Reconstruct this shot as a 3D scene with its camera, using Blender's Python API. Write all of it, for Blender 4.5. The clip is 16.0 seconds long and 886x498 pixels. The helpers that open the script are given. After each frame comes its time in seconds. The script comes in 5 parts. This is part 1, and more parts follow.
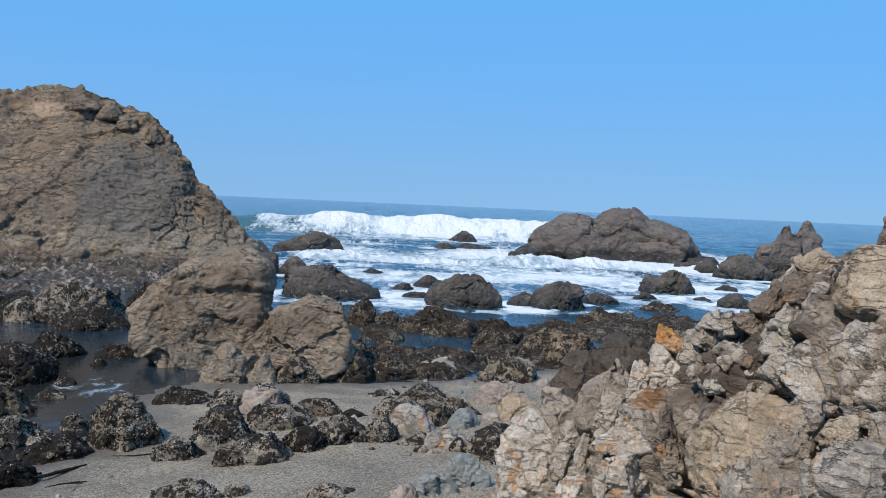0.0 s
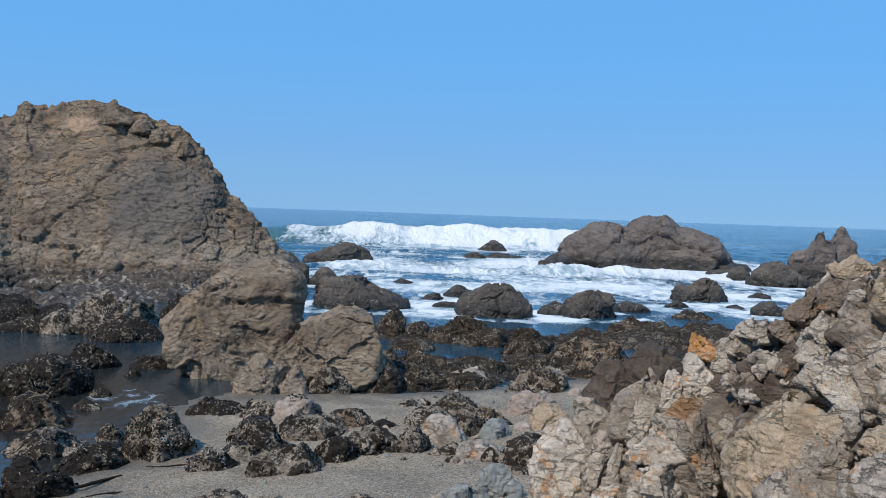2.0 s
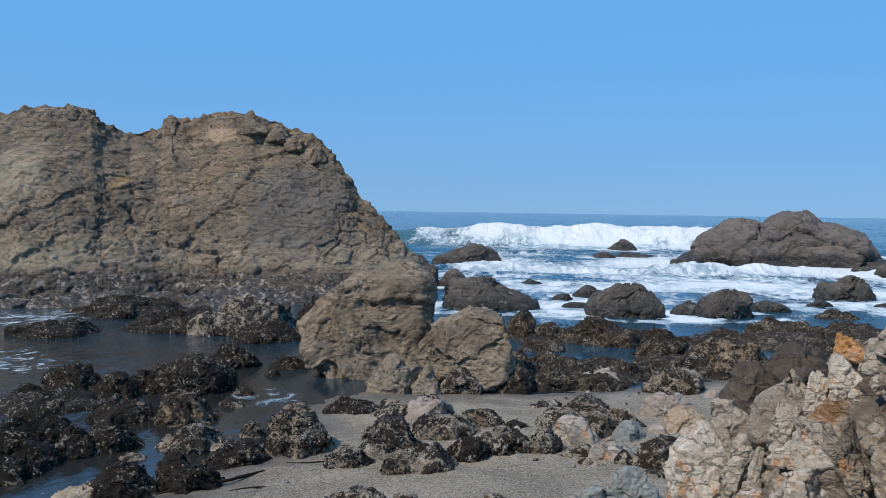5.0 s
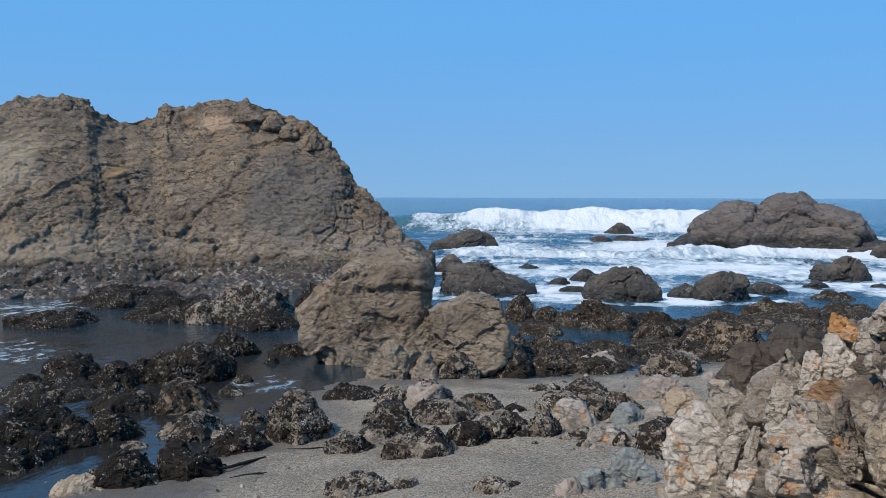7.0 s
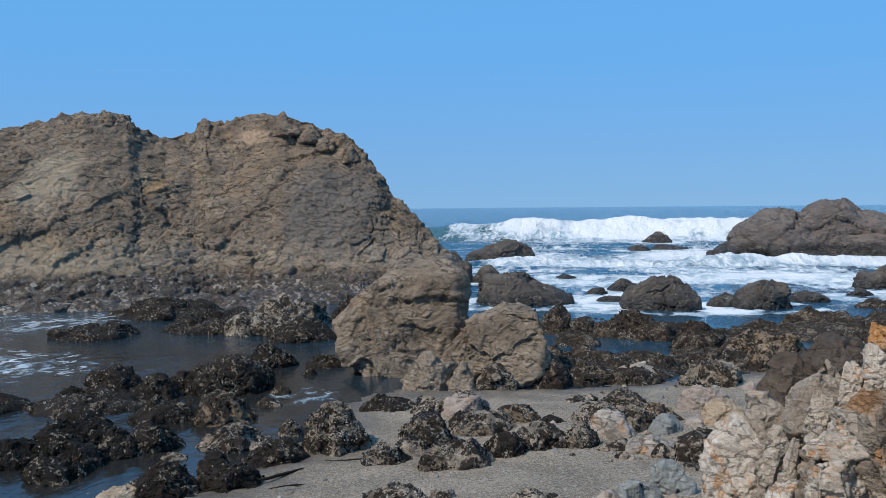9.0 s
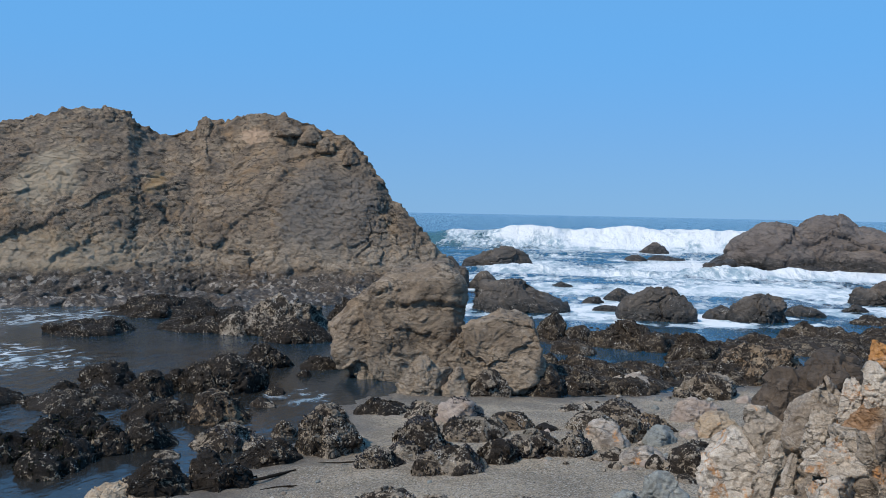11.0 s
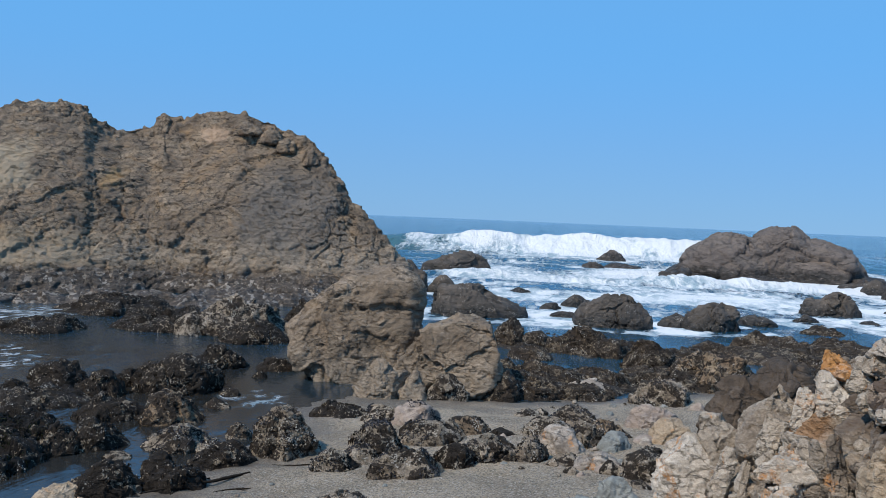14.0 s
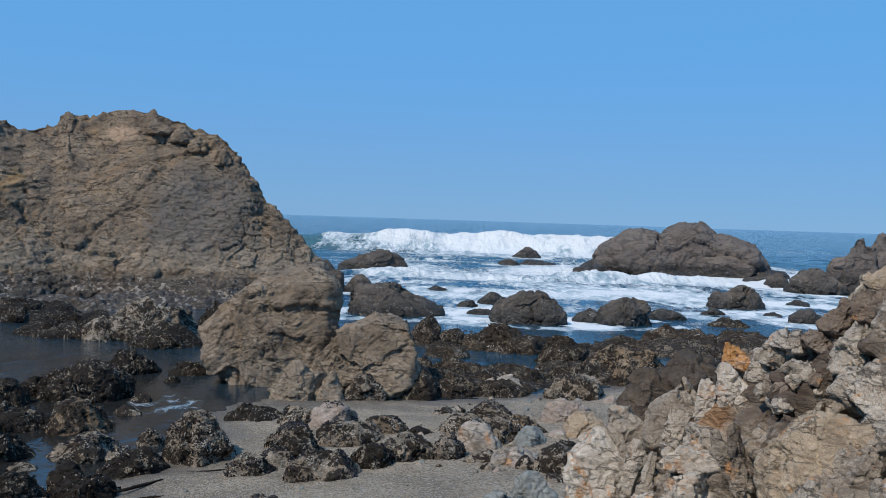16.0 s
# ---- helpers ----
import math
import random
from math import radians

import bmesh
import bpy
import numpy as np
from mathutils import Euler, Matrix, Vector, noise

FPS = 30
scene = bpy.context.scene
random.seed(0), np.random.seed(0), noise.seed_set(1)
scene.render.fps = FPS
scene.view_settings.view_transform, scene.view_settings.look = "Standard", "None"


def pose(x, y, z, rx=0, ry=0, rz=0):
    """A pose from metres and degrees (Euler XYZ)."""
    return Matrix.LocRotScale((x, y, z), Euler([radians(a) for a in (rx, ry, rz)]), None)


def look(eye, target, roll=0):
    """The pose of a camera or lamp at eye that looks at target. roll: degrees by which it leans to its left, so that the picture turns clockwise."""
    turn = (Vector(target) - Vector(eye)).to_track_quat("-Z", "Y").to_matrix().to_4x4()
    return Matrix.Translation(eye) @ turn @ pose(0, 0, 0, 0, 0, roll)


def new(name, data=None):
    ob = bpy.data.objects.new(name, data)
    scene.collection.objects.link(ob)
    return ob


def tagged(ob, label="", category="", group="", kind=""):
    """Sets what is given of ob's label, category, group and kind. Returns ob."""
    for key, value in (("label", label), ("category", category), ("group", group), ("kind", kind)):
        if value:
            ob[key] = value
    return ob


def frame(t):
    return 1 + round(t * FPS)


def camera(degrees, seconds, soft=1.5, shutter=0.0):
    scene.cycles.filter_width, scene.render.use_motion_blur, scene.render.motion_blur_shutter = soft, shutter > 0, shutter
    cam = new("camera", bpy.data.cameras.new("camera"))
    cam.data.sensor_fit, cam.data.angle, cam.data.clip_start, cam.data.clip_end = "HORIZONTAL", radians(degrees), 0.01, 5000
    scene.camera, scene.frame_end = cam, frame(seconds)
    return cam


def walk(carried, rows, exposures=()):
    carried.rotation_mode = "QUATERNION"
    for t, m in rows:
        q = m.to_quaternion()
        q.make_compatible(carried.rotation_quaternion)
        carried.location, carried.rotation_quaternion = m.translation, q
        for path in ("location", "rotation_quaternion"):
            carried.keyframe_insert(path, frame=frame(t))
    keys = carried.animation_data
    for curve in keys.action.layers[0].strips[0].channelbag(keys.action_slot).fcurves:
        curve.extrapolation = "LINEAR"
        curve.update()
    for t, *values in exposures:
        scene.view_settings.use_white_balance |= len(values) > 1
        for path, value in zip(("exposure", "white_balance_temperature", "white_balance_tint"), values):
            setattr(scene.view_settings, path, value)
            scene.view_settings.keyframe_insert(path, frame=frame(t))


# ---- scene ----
cam = camera(52.23, 16.0, soft=0.55)
PATH = [
    (0.0, pose(0.025, 0.088, 3.483, 87.209, -2.592, -0.852)),
    (0.5, pose(0.022, 0.091, 3.484, 87.182, -2.578, -0.611)),
    (1.0, pose(0.013, 0.083, 3.486, 87.270, -2.551, -0.360)),
    (1.5, pose(0.019, 0.083, 3.486, 87.383, -2.248, -0.173)),
    (2.0, pose(0.018, 0.078, 3.487, 87.743, -2.012, 0.991)),
    (2.5, pose(0.004, 0.061, 3.489, 87.745, -1.889, 2.449)),
    (3.0, pose(-0.004, 0.046, 3.493, 87.944, -1.971, 3.509)),
    (3.5, pose(-0.003, 0.033, 3.496, 88.002, -1.958, 5.074)),
    (4.0, pose(-0.004, 0.013, 3.495, 88.596, -1.619, 6.627)),
    (4.5, pose(0.004, 0.041, 3.490, 88.151, -1.123, 8.880)),
    (7.0, pose(0.006, -0.004, 3.491, 86.697, -0.157, 8.802)),
    (7.5, pose(0.022, 0.024, 3.484, 87.009, -0.298, 8.773)),
    (8.0, pose(0.026, 0.012, 3.491, 87.310, 0.081, 9.624)),
    (8.5, pose(0.023, -0.009, 3.503, 86.961, -0.346, 10.507)),
    (9.0, pose(0.033, -0.003, 3.498, 87.377, 0.472, 11.120)),
    (9.5, pose(0.033, -0.011, 3.508, 88.038, 0.243, 10.917)),
    (12.0, pose(-0.024, -0.007, 3.496, 87.499, -1.754, 11.159)),
    (12.5, pose(-0.023, 0.003, 3.495, 87.692, -1.830, 11.050)),
    (13.0, pose(-0.027, -0.005, 3.498, 87.582, -2.063, 10.638)),
    (13.5, pose(-0.019, 0.010, 3.495, 87.696, -2.162, 9.899)),
    (14.0, pose(-0.022, -0.006, 3.500, 87.990, -2.421, 8.407)),
    (14.5, pose(-0.010, -0.000, 3.500, 88.046, -2.435, 6.847)),
    (15.0, pose(-0.004, -0.009, 3.502, 88.040, -2.155, 5.762)),
    (15.5, pose(0.006, -0.000, 3.499, 87.775, -1.859, 4.948)),
    (16.0, pose(0.011, -0.020, 3.511, 88.099, -1.872, 3.147)),
]
walk(cam, PATH, exposures=((0.0, 0.07), (1.5, 0.07), (2.5, -0.04), (13.0, -0.04), (14.0, 0.0), (14.5, -0.17), (16.0, -0.17)))

# ---- light ----
SUN_TO = Vector((-0.62, -0.74, 1.05)).normalized()
world = bpy.data.worlds.new("clear_sky")
scene.world = world
world.use_nodes = True
sky = world.node_tree.nodes.new("ShaderNodeTexSky")
sky.sky_type = "NISHITA"
sky.sun_disc = False
sky.sun_elevation = math.asin(SUN_TO.z)
sky.sun_rotation = math.atan2(SUN_TO.x, SUN_TO.y)
sky.altitude, sky.air_density, sky.dust_density, sky.ozone_density = 900.0, 1.0, 0.0, 5.0
background = world.node_tree.nodes["Background"]
background.inputs["Strength"].default_value = 0.145
clear = world.node_tree.nodes.new("ShaderNodeMix")
clear.data_type, clear.blend_type = "RGBA", "MULTIPLY"
clear.inputs[0].default_value = 1.0
clear.inputs[7].default_value = (0.47, 0.77, 1.05, 1)
world.node_tree.links.new(sky.outputs["Color"], clear.inputs[6])
haze = world.node_tree.nodes.new("ShaderNodeMix")
haze.data_type = "RGBA"
haze.inputs[0].default_value = 0.88
aim = world.node_tree.nodes.new("ShaderNodeTexCoord")
tall_of = world.node_tree.nodes.new("ShaderNodeSeparateXYZ")
world.node_tree.links.new(aim.outputs["Generated"], tall_of.inputs[0])
air = world.node_tree.nodes.new("ShaderNodeValToRGB")
air.color_ramp.interpolation = "EASE"
for stop, (at_height, tone) in zip(air.color_ramp.elements, ((0.0, (0.138, 0.282, 0.505, 1)), (0.20, (0.100, 0.302, 0.600, 1)))):
    stop.position, stop.color = at_height, tone
world.node_tree.links.new(tall_of.outputs[2], air.inputs[0])
lift = world.node_tree.nodes.new("ShaderNodeVectorMath")
lift.operation = "SCALE"
lift.inputs["Scale"].default_value = 10.0
world.node_tree.links.new(air.outputs[0], lift.inputs[0])
world.node_tree.links.new(lift.outputs[0], haze.inputs[7])
world.node_tree.links.new(clear.outputs[2], haze.inputs[6])
world.node_tree.links.new(haze.outputs[2], background.inputs["Color"])
sun = new("sun", bpy.data.lights.new("sun", "SUN"))
sun.data.energy, sun.data.angle, sun.data.color = 4.2, radians(0.53), (1.0, 0.905, 0.785)
sun.matrix_world = look(SUN_TO * 60, (0, 0, 0))


# ---- noise on arrays of points ----
def hashed(i, j, k, seed):
    n = (i * 73856093) ^ (j * 19349663) ^ (k * 83492791) ^ (seed * 2654435 + 97)
    n = (n ^ (n >> 13)) * 1274126177
    n = (n ^ (n >> 16)) & 0xFFFFFF
    return n / 16777215.0


def value_noise(p, seed=0):
    f = np.floor(p).astype(np.int64)
    u = p - f
    u = u * u * u * (u * (u * 6 - 15) + 10)
    out, level = np.zeros(len(p)), not u[:, 2].any()
    for a in (0, 1):
        wa = u[:, 0] if a else 1 - u[:, 0]
        for b in (0, 1):
            wb = u[:, 1] if b else 1 - u[:, 1]
            for c in (0, 1):
                if c and level:
                    continue
                wc = u[:, 2] if c else 1 - u[:, 2]
                out += wa * wb * wc * hashed(f[:, 0] + a, f[:, 1] + b, f[:, 2] + c, seed)
    return out * 2 - 1


def fbm(p, octaves=5, seed=0, gain=0.5, ridged=False):
    total, amp = np.zeros(len(p)), 1.0
    shift = np.array((17.3, 17.3, 17.3 if p[:, 2].any() else 0.0))
    for o in range(octaves):
        n = value_noise(p + shift * o, seed + o)
        total += amp * ((0.5 - np.abs(n)) * 2 if ridged else n)
        p, amp = p * 2.03, amp * gain
    return total


def facets(p, seed=0):
    """Broken faces: in each cell a flat break with a tilt of its own; and the distance to the cell's edge."""
    p = p.astype(np.float32)
    f = np.floor(p - 0.5).astype(np.int64)
    d1, d2, tilt = np.full(len(p), 9.0, np.float32), np.full(len(p), 9.0, np.float32), np.zeros(len(p), np.float32)
    for a in (0, 1):
        for b in (0, 1):
            for c in (0, 1):
                i, j, k = f[:, 0] + a, f[:, 1] + b, f[:, 2] + c
                n = (i * 73856093) ^ (j * 19349663) ^ (k * 83492791) ^ (seed * 2654435 + 97)
                n = (n ^ (n >> 13)) * 1274126177
                n = (n ^ (n >> 16)) & 0xFFFFFFFF
                r = [((n >> s) & 0xFF).astype(np.float32) / 255 for s in (0, 8, 16, 24)]
                x, y, z = p[:, 0] - i - 0.15 - 0.7 * r[0], p[:, 1] - j - 0.15 - 0.7 * r[1], p[:, 2] - k - 0.15 - 0.7 * r[2]
                d = np.sqrt(x * x + y * y + z * z)
                lean = (r[1] - 0.5) * x + (r[2] - 0.5) * y + (r[0] - 0.5) * z + 0.35 * (r[3] - 0.5)
                nearer = d < d1
                d2 = np.where(nearer, d1, np.minimum(d2, d))
                tilt = np.where(nearer, lean, tilt)
                d1 = np.where(nearer, d, d1)
    return tilt, d2 - d1


def smooth(a, b, v):
    u = np.clip((v - a) / (b - a), 0, 1)
    return u * u * (3 - 2 * u)


# ---- meshes ----
def mesh_of(name, verts, faces, material, soft=True):
    me = bpy.data.meshes.new(name)
    verts, faces = np.asarray(verts, dtype=np.float32), np.asarray(faces, dtype=np.int32)
    corners = faces.shape[1]
    me.vertices.add(len(verts))
    me.vertices.foreach_set("co", verts.ravel())
    me.loops.add(faces.size)
    me.loops.foreach_set("vertex_index", faces.ravel())
    me.polygons.add(len(faces))
    me.polygons.foreach_set("loop_start", np.arange(0, faces.size, corners, dtype=np.int32))
    me.polygons.foreach_set("use_smooth", np.full(len(faces), soft))
    me.update(calc_edges=True)
    me.validate()
    me.materials.append(material)
    return me


def grid_faces(rows, cols):
    i = np.arange((rows - 1) * (cols - 1))
    a = (i // (cols - 1)) * cols + i % (cols - 1)
    return np.stack([a, a + 1, a + cols + 1, a + cols], 1)


def grid_normals(p):
    """Normals of a grid of points, shape rows x cols x 3."""
    n = np.cross(np.gradient(p, axis=1), np.gradient(p, axis=0))
    return n / np.maximum(np.linalg.norm(n, axis=2, keepdims=True), 1e-9)


SPHERES = {}


def sphere(level):
    if level not in SPHERES:
        bm = bmesh.new()
        bmesh.ops.create_icosphere(bm, subdivisions=level, radius=1.0)
        v = np.array([tuple(w.co) for w in bm.verts])
        f = np.array([[w.index for w in g.verts] for g in bm.faces])
        bm.free()
        SPHERES[level] = v / np.linalg.norm(v, axis=1, keepdims=True), f
    return SPHERES[level]


def part(name, me, parent, label="", kind=""):
    ob = new(name, me)
    ob.parent = parent
    return tagged(ob, label, kind=kind)


# ---- materials ----
def tree_of(name):
    m = bpy.data.materials.new(name)
    m.use_nodes = True
    return m, m.node_tree, m.node_tree.nodes["Principled BSDF"]


def node(nt, kind, links=None, **values):
    n = nt.nodes.new(kind)
    for key, v in values.items():
        if key == "operation":
            n.operation = v
        elif key == "data_type":
            n.data_type = v
        elif key == "feature":
            n.feature = v
        elif key == "blend_type":
            n.blend_type = v
    for key, v in (links or {}).items():
        if isinstance(v, bpy.types.NodeSocket):
            nt.links.new(v, n.inputs[key])
        else:
            n.inputs[key].default_value = v
    return n


def maths(nt, op, a, b=0.0, c=0.0):
    return node(nt, "ShaderNodeMath", {0: a, 1: b, 2: c}, operation=op).outputs[0]


def mix(nt, factor, a, b):
    n = node(nt, "ShaderNodeMix", {0: factor, 6: a, 7: b}, data_type="RGBA")
    return n.outputs[2]


def span(nt, v, lo, hi, a=0.0, b=1.0):
    n = node(nt, "ShaderNodeMapRange", {0: v, 1: lo, 2: hi, 3: a, 4: b})
    n.interpolation_type = "SMOOTHSTEP"
    return n.outputs[0]


def noise_of(nt, at, scale, detail=6.0, rough=0.6, distort=0.0):
    return node(nt, "ShaderNodeTexNoise", {"Vector": at, "Scale": scale, "Detail": detail, "Roughness": rough, "Distortion": distort}).outputs["Fac"]


def ramp_of(nt, v, stops):
    n = nt.nodes.new("ShaderNodeValToRGB")
    while len(n.color_ramp.elements) < len(stops):
        n.color_ramp.elements.new(0.5)
    for e, (at, colour) in zip(n.color_ramp.elements, stops):
        e.position, e.color = at, (*colour, 1)
    nt.links.new(v, n.inputs[0])
    return n.outputs[0]


def crack_of(nt, at, scale, width):
    """Broken lines along the edges of warped cells: 1 in the crack, 0 beside it."""
    bend = node(nt, "ShaderNodeTexNoise", {"Vector": at, "Scale": scale * 1.7, "Detail": 6.0, "Roughness": 0.62}).outputs["Color"]
    bend = node(nt, "ShaderNodeVectorMath", {0: bend, 1: (1.1 / scale,) * 3}, operation="MULTIPLY").outputs[0]
    warped = node(nt, "ShaderNodeVectorMath", {0: at, 1: bend}, operation="ADD").outputs[0]
    edge = node(nt, "ShaderNodeTexVoronoi", {"Vector": warped, "Scale": scale}, feature="DISTANCE_TO_EDGE").outputs["Distance"]
    some = span(nt, noise_of(nt, at, scale * 1.3, 3), 0.40, 0.55)
    return maths(nt, "MULTIPLY", span(nt, edge, 0.0, width, 1.0, 0.0), some)


def rock_material(name, dark, mid, light, size=1.0, algae=None, barnacles=0.0, lichen=0.0, veins=0.0, rough=0.85, relief=0.5, pale_band=None, tint=None, colonies=0.0, stains=(), seams=0.5, webs=0.25, crusts=0.0, curls=0.0, thick_weed=1.0):
    """Stone with grain and stains; algae: (height below which it is dark with growth, colour); pale_band: heights between which dried salt and lime whiten it."""
    m, nt, bsdf = tree_of(name)
    at = nt.nodes.new("ShaderNodeNewGeometry").outputs["Position"]
    height = node(nt, "ShaderNodeSeparateXYZ", {0: at}).outputs[2]
    bedded_at = node(nt, "ShaderNodeMapping", {"Vector": at, "Rotation": (0.5, 0.35, 0.8), "Scale": (0.8, 0.8, 2.0)}).outputs[0]
    broad = noise_of(nt, at, 0.9 * size, 7, 0.62, 0.6)
    grain = noise_of(nt, bedded_at, 7 * size, 8, 0.7, 0.7)
    fine = noise_of(nt, at, 55 * size, 4, 0.6)
    v = maths(nt, "ADD", maths(nt, "MULTIPLY", broad, 0.55), maths(nt, "MULTIPLY", grain, 0.45))
    colour = ramp_of(nt, v, [(0.37, dark), (0.5, mid), (0.63, light)])
    if tint:
        patch = span(nt, noise_of(nt, at, 0.45 * size, 5, 0.6, 1.5), 0.5, 0.68)
        colour = mix(nt, maths(nt, "MULTIPLY", patch, 0.75), colour, (*tint, 1))
    colour = mix(nt, span(nt, fine, 0.42, 0.66, 0.0, 0.55), colour, (*dark, 1))
    first = crack_of(nt, bedded_at, 0.9 * size, 0.030)
    second = maths(nt, "MULTIPLY", crack_of(nt, bedded_at, 2.7 * size, 0.055), span(nt, broad, 0.42, 0.56, 0.1, 0.9))
    third = maths(nt, "MULTIPLY", crack_of(nt, at, 7.5 * size, 0.10), span(nt, grain, 0.44, 0.58, 0.0, webs))
    fissure = maths(nt, "MAXIMUM", maths(nt, "MAXIMUM", first, second), third)
    colour = mix(nt, maths(nt, "MULTIPLY", fissure, seams), colour, tuple(c * 0.35 for c in dark) + (1,))
    if veins:
        vein = maths(nt, "ABSOLUTE", maths(nt, "SUBTRACT", noise_of(nt, bedded_at, 2.6 * size, 5, 0.5, 1.2), 0.45))
        vein = maths(nt, "MULTIPLY", span(nt, vein, 0.0, 0.03, 1.0, 0.0), span(nt, noise_of(nt, at, 2.0 * size, 3), 0.45, 0.6))
        colour = mix(nt, maths(nt, "MULTIPLY", vein, veins), colour, (0.52, 0.49, 0.44, 1))
    if lichen:
        where = span(nt, noise_of(nt, at, 2.3 * size, 6, 0.65, 0.8), 0.63 - 0.12 * lichen, 0.72 - 0.12 * lichen)
        spots = span(nt, noise_of(nt, at, 18 * size, 5, 0.7), 0.36, 0.56)
        colour = mix(nt, maths(nt, "MULTIPLY", maths(nt, "MULTIPLY", where, spots), 0.85), colour, (0.46, 0.215, 0.07, 1))
    for (x, y, z), (wide, tall), stain in stains:
        ragged = node(nt, "ShaderNodeVectorMath", {0: at, 1: node(nt, "ShaderNodeVectorMath", {0: node(nt, "ShaderNodeTexNoise", {"Vector": at, "Scale": 1.0 / wide, "Detail": 6.0}).outputs["Color"], 1: (1.4 * wide, 1.4 * wide, 1.4 * tall)}, operation="MULTIPLY").outputs[0]}, operation="ADD").outputs[0]
        off = node(nt, "ShaderNodeVectorMath", {0: ragged, 1: (x + 0.7 * wide, y + 0.7 * wide, z + 0.7 * tall)}, operation="SUBTRACT").outputs[0]
        off = node(nt, "ShaderNodeVectorMath", {0: off, 1: (1 / wide, 0.4 / wide, 1 / tall)}, operation="MULTIPLY").outputs[0]
        far = node(nt, "ShaderNodeVectorMath", {0: off}, operation="LENGTH").outputs["Value"]
        colour = mix(nt, span(nt, far, 0.6, 1.15, 0.8, 0.0), colour, (*stain, 1))
    wobble = maths(nt, "ADD", height, maths(nt, "MULTIPLY", maths(nt, "SUBTRACT", noise_of(nt, at, 1.6, 6, 0.65), 0.5), 1.0))
    if pale_band:
        lo, hi, strength = pale_band
        band = maths(nt, "MULTIPLY", span(nt, wobble, lo - 0.3, lo + 0.2), span(nt, wobble, hi - 0.4, hi + 0.6, 1.0, 0.0))
        colour = mix(nt, maths(nt, "MULTIPLY", band, maths(nt, "MULTIPLY", span(nt, grain, 0.3, 0.6), strength)), colour, (0.33, 0.275, 0.21, 1))
    wet = 0.0
    if algae:
        top, green = algae
        wet = span(nt, wobble, top - 0.25, top + 0.25, 1.0, 0.0)
        growth = mix(nt, span(nt, grain, 0.38, 0.6), tuple(c * 0.45 for c in green) + (1,), (*green, 1))
        colour = mix(nt, maths(nt, "MULTIPLY", wet, span(nt, grain, 0.66, 0.52)), colour, growth)
        if crusts:
            shells = node(nt, "ShaderNodeTexVoronoi", {"Vector": at, "Scale": 8.0}).outputs["Color"]
            shells = span(nt, node(nt, "ShaderNodeSeparateXYZ", {0: shells}).outputs[0], 0.68, 0.74)
            shells = maths(nt, "MULTIPLY", shells, span(nt, noise_of(nt, at, 1.3, 5, 0.65), 0.42, 0.56))
            colour = mix(nt, maths(nt, "MULTIPLY", maths(nt, "MULTIPLY", wet, shells), crusts), colour, (0.30, 0.265, 0.225, 1))
    if colonies:
        bed = maths(nt, "ADD", maths(nt, "MULTIPLY", noise_of(nt, at, 3.6, 7, 0.72, 0.8), 0.7), maths(nt, "MULTIPLY", noise_of(nt, at, 15, 4, 0.65), 0.3))
        bed = span(nt, bed, 0.57 - 0.12 * colonies, 0.59 - 0.12 * colonies)
        colour = mix(nt, bed, colour, mix(nt, span(nt, fine, 0.4, 0.65), tuple(c * thick_weed for c in (0.013, 0.010, 0.008)) + (1,), tuple(c * thick_weed for c in (0.046, 0.036, 0.027)) + (1,)))
    if curls:
        curl = maths(nt, "MULTIPLY", span(nt, noise_of(nt, at, 7.5, 5, 0.62, 1.6), 0.565, 0.595), span(nt, noise_of(nt, at, 1.9, 4, 0.6), 0.44, 0.56))
        colour = mix(nt, maths(nt, "MULTIPLY", curl, curls), colour, mix(nt, span(nt, fine, 0.4, 0.62), (0.16, 0.125, 0.088, 1), (0.40, 0.345, 0.265, 1)))
        bsdf.inputs["Specular IOR Level"].default_value = 0.2
    shell = node(nt, "ShaderNodeTexVoronoi", {"Vector": at, "Scale": 34.0}).outputs["Distance"]
    if barnacles:
        colony = span(nt, noise_of(nt, at, 3.4, 6, 0.7, 0.5), 0.62 - 0.18 * barnacles, 0.70 - 0.18 * barnacles)
        dots = maths(nt, "MULTIPLY", span(nt, shell, 0.30, 0.48, 1.0, 0.0), colony)
        colour = mix(nt, maths(nt, "MULTIPLY", dots, 0.85), colour, (0.46, 0.43, 0.38, 1))
    nt.links.new(colour, bsdf.inputs["Base Color"])
    bsdf.inputs["Roughness"].default_value = rough
    if algae:
        nt.links.new(maths(nt, "SUBTRACT", rough, maths(nt, "MULTIPLY", wet, 0.3)), bsdf.inputs["Roughness"])
    tall = maths(nt, "ADD", maths(nt, "MULTIPLY", grain, 1.0), maths(nt, "MULTIPLY", fine, 0.25))
    tall = maths(nt, "ADD", maths(nt, "SUBTRACT", tall, maths(nt, "MULTIPLY", fissure, 0.9)), maths(nt, "MULTIPLY", broad, 0.5))
    if barnacles:
        tall = maths(nt, "ADD", tall, maths(nt, "MULTIPLY", dots, 0.25))
    bump = node(nt, "ShaderNodeBump", {"Strength": relief, "Distance": 0.05 / size, "Height": tall})
    nt.links.new(bump.outputs[0], bsdf.inputs["Normal"])
    return m


